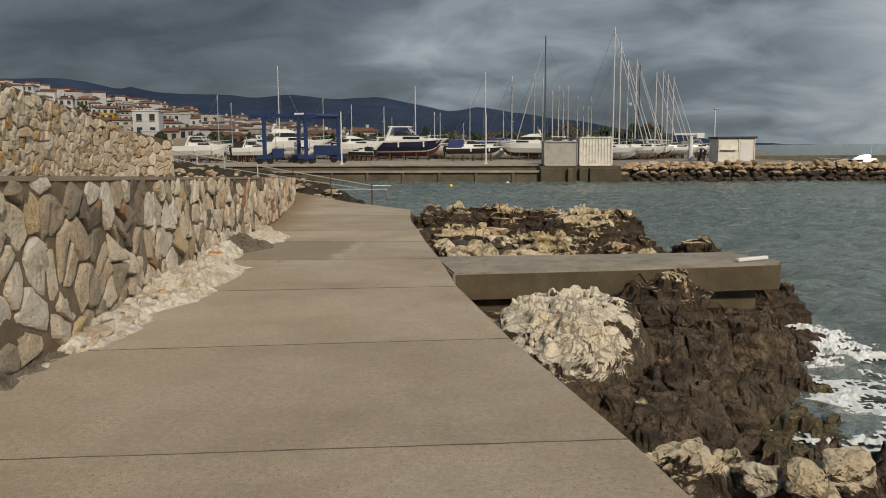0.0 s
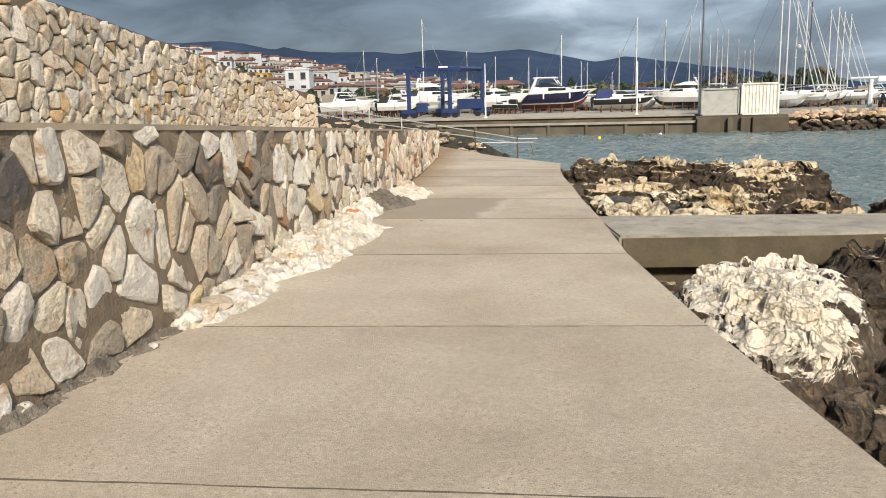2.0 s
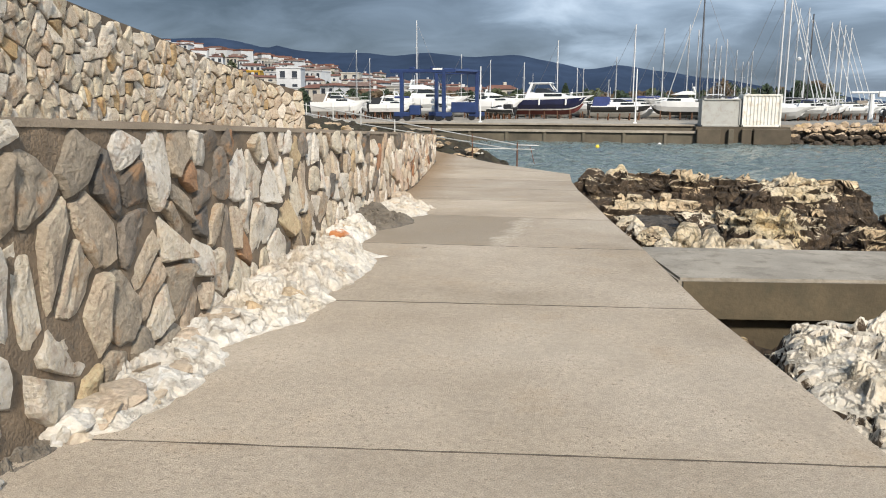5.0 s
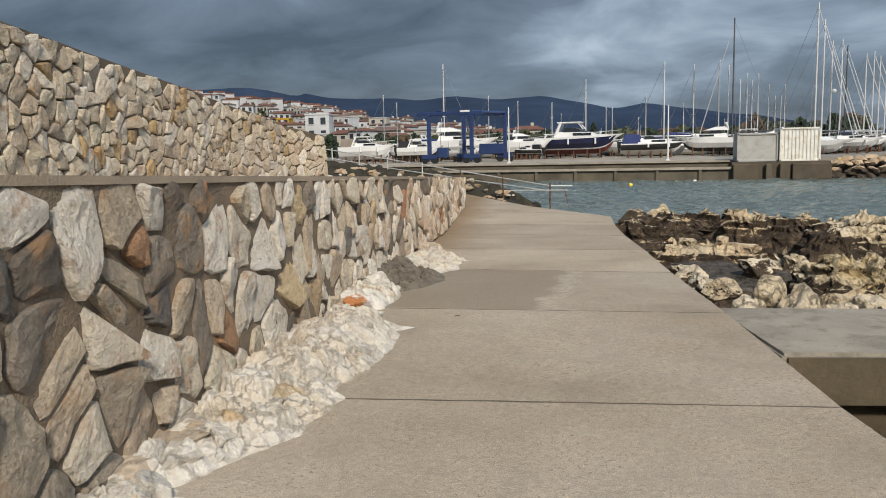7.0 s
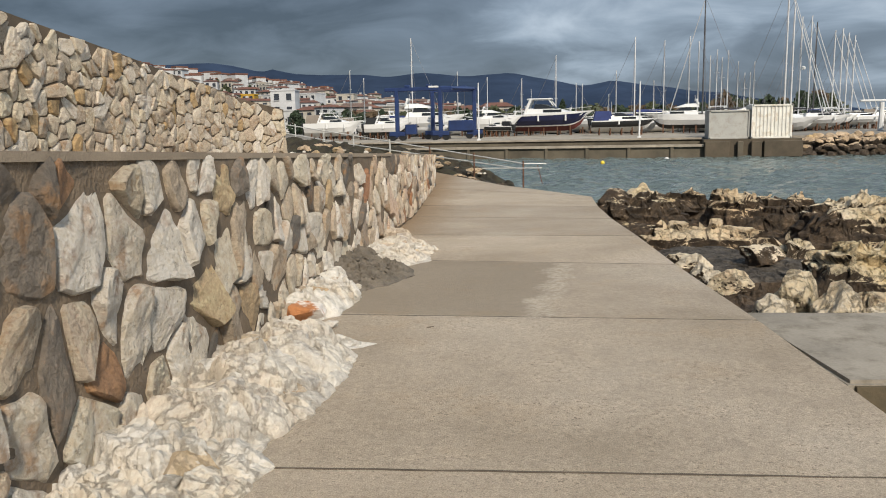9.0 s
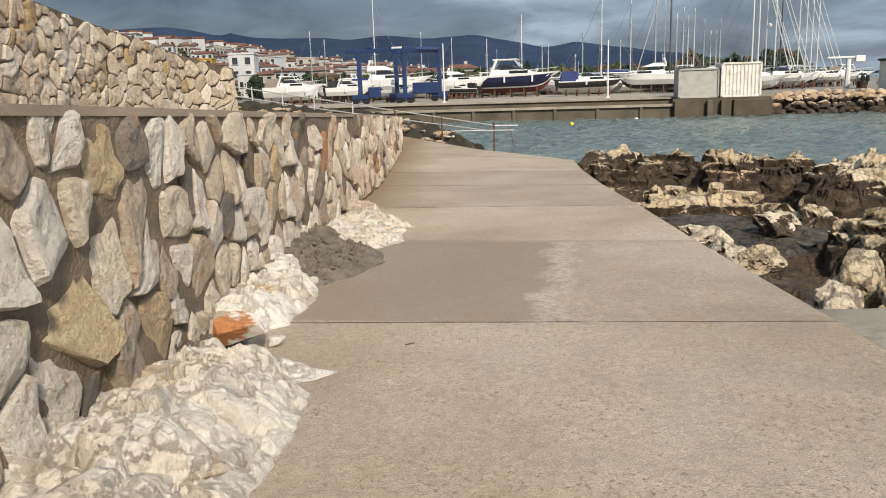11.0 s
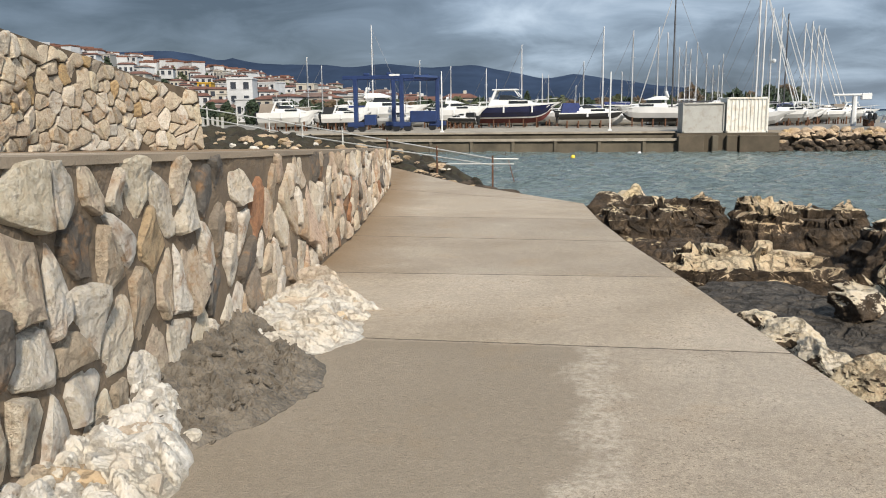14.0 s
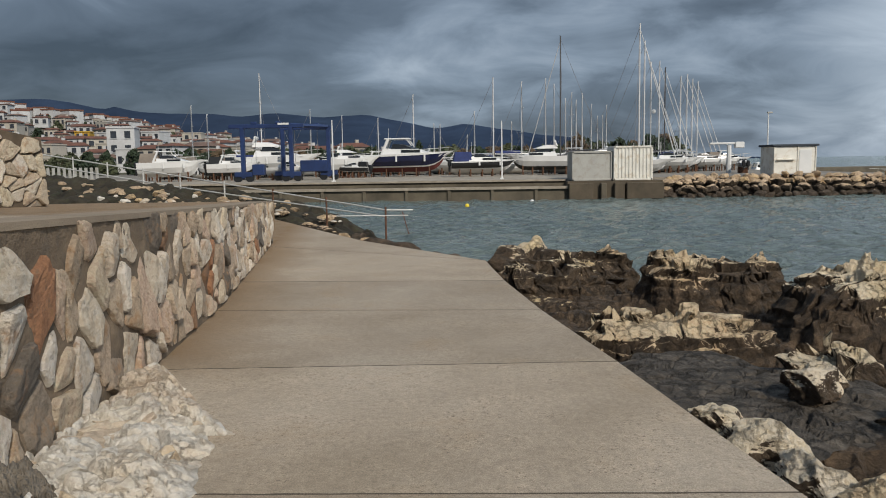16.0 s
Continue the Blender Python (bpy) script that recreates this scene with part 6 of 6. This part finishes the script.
rnd = random.Random(21)
W, C, G, O, S = M_PLASTER
house(-75.5, 180, 5.7, 6, 9.0, 12, W, M_TILE, "tall white flat-roofed house on the hillside", 3, 2, True)
house(-70, 172, 6, 6, 4.6, 12, W, M_TILE, "low white house with a row of windows", 1, 4, True)
house(-113, 240, 4.2, 5, 5.0, 10, O, M_TILE, "yellow-ochre tower-like house among the roofs", 3, 2, True)
taken = [(-75.5, 180), (-70, 172), (-113, 240)]
n = 0
while n < 185:
    d, u = rnd.uniform(158, 330), rnd.choice((rnd.uniform(-0.05, 0.42), rnd.uniform(0.36, 0.72), rnd.uniform(0.10, 0.45)))
    if u < 0.12 and d > 175:
        continue
    x = -d * u
    if any((x - a) ** 2 + ((d - b) * 0.6) ** 2 < 24 for a, b in taken):
        continue
    taken.append((x, d))
    w, h = rnd.uniform(3.6, 6.4), rnd.uniform(2.8, 5.4)
    if u < 0.14:
        h = rnd.uniform(2.6, 3.6)
    wall = rnd.choice((W, W, W, W, C, G, C))
    flat = rnd.random() < 0.25
    roof = rnd.choice((M_TILE, M_TILE, M_OLDTILE))
    house(x, d, w, rnd.uniform(5, 7), h, rnd.uniform(-30, 35), wall, roof, ("flat-roofed" if flat else "terracotta-roofed" if roof is M_TILE else "weathered-roofed") + " plastered house on the hillside", 2 if h > 4.4 else 1, rnd.choice((2, 3, 3)), flat)
    n += 1

# far houses, too small to tell apart
o1, o2 = bmesh.new(), bmesh.new()
for i in range(480):
    d, u = rnd.uniform(310, 780), rnd.uniform(0.36, 0.95)
    x = -d * u
    z = hill(x, d)
    w, h = rnd.uniform(3.5, 7), rnd.uniform(3, 6)
    rot = Matrix.Rotation(rnd.uniform(-0.9, 0.9), 3, "Z")
    box(w, 6, h + 2, (x, d, z + h / 2 - 1), 0, rot, o1)
    box(w * 1.06, 6.3, 0.6, (x, d, z + h + 0.4), 0, rot, o2)
far = base("far_town", pose(0, 0, 0), "dense pale houses covering the far hillside", "houses", kind="stuff")
part("walls", o1, W, far)["kind"] = "stuff"
part("roofs", o2, M_TILE, far)["kind"] = "stuff"

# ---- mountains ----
# the blue of distance haze is put into the mountains' base colour
M_MOUNT = worn("haze_tinted_mountain", (0.030, 0.046, 0.080), 1.0, scale=0.004, spread=0.25, grain=0.02)
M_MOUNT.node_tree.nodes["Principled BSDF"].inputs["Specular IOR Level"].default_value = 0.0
RIDGE = [(-1.6, .09), (-1.0, .085), (-.62, .084), (-.53, .086), (-.50, .081), (-.46, .071), (-.44, .074), (-.41, .066), (-.37, .064), (-.32, .063), (-.28, .058), (-.23, .061), (-.175, .057), (-.117, .057), (-.075, .049), (-.03, .041), (0, .044), (.04, .038), (.08, .034), (.13, .027), (.2, .014), (.3, .002), (.4, -.006), (.62, -.006), (1.2, -.006)]
bm = bmesh.new()
prev = None
for i in range(240):
    u = -1.6 + 2.8 * i / 239
    top = 2600 * (0.006 + lerp_table(RIDGE, u) + 0.003 * noise.fractal(Vector((u * 14, 0, 0)), 1, 2, 5))
    cur = [bm.verts.new((u * (2600 - 700 * (1 - k)), 2600 - 700 * (1 - k), top * k - 4)) for k in (0, 0.35, 0.7, 1.0)]
    for c in cur[1:3]:
        c.co.z += 14 * noise.fractal(Vector((u * 20, c.co.z * 0.01, 1)), 1, 2, 4)
    if prev:
        for k in range(3):
            bm.faces.new((prev[k], cur[k], cur[k + 1], prev[k + 1]))
    prev = cur
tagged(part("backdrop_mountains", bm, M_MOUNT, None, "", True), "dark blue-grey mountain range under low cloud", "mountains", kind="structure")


# ---- trees ----
def tree(x, y, z, h, w, mat, label, seed, name="tree", leaves=900, size=1.0):
    rnd = random.Random(seed)
    ob = base(name, pose(x, y, z), label, "tree", "trees behind the harbour")
    o = tube((0, 0, -0.2), (0.1, 0, h * 0.5), h * 0.04, h * 0.02, 6)
    for k in range(5):
        a = rnd.uniform(0, 6.3)
        tube((0.05, 0, h * rnd.uniform(0.2, 0.45)), (math.cos(a) * w * 0.35, math.sin(a) * w * 0.35, h * rnd.uniform(0.5, 0.8)), h * 0.015, h * 0.006, 5, o)
    part("trunk", o, M_BARK, ob)
    vs, fs = [], []
    for k in range(leaves):
        a, r, t = rnd.uniform(0, 6.3), rnd.random() ** 0.5, rnd.uniform(0.12, 1.0)
        lump = 0.7 + 0.5 * noise.noise(Vector((math.cos(a) * 1.5, math.sin(a) * 1.5, t * 4 + seed)))
        rad = w / 2 * r * math.sin(math.pi * min(1, 0.15 + t * 0.8)) * lump * 1.25
        c = Vector((math.cos(a) * rad, math.sin(a) * rad, t * h * (0.8 + 0.25 * lump)))
        s = rnd.uniform(0.14, 0.34) * size
        d1 = Vector((rnd.gauss(0, 1), rnd.gauss(0, 1), rnd.gauss(0, 1))).normalized() * s
        d2 = d1.orthogonal().normalized() * s * 0.7
        n = len(vs)
        vs += [c - d1, c + d2, c + d1, c - d2]
        fs.append((n, n + 1, n + 2, n + 3))
    me = bpy.data.meshes.new("crown")
    me.from_pydata(vs, [], fs)
    me.materials.append(mat)
    new("crown", me).parent = ob
    return ob


rnd = random.Random(33)
for i in range(74):
    x = -42 + i * 0.96 + rnd.uniform(-0.6, 0.6)
    tree(x, 112 + rnd.uniform(0, 10), HARD - 0.3, rnd.uniform(3.2, 4.4) * (1.15 if x > 12 else 0.9), rnd.uniform(3.4, 5.4), M_LEAF[rnd.choice((0, 0, 1, 2))], "bushy dark green tree behind the boats", 50 + i, leaves=520, size=1.5)
for i in range(80):
    d, u = rnd.uniform(135, 320), rnd.uniform(0.12, 0.66)
    tree(-d * u, d, hill(-d * u, d) - 0.4, rnd.uniform(2.6, 5.0), rnd.uniform(3, 6), M_LEAF[rnd.choice((0, 0, 1))], "dark evergreen tree among the houses", 200 + i, leaves=320, size=1.9)
for i, (d, u, h, w) in enumerate(((140, .405, 4.5, 4), (138, .33, 4.2, 6), (135, .31, 4, 5), (146, .29, 4, 4), (150, .40, 3.5, 3.5), (185, .43, 5, 8), (165, .06, 6, 2.5), (120, .20, 3, 5), (118, .15, 3.2, 5), (122, .10, 3.4, 6), (124, .05, 3.4, 6), (150, .50, 4, 5), (155, .46, 3.5, 4), (148, .36, 4, 5), (132, .24, 3, 5), (160, .25, 4.5, 5), (165, .33, 4.5, 6), (145, .18, 3.4, 5))):
    tree(-d * u, d, hill(-d * u, d), h, w, M_LEAF[i % 2], "dark evergreen tree among the houses", 90 + i)

# ---- stones of the walls ----
build_wall(LOW_WALL[1:], lambda y: fz(y) + 0.02, lambda y: cap_z(y) + 0.02, 0.218, 0.270, 0.0125, 0.040, 7, wall_low, M_STONE, M_STONE_FAR, lambda y: 3.2 < y < 12.8, M_STONE_DARK, M_STONE_DARK_REST)
build_wall(UP_WALL[2:], lambda y: cap_z(y) - 0.02, lambda y: up_top(y) - 0.02, 0.225, 0.225, 0.008, 0.05, 8, wall_up, M_STONE_UP, M_STONE_UP_REST, lambda y: y > 17.6)
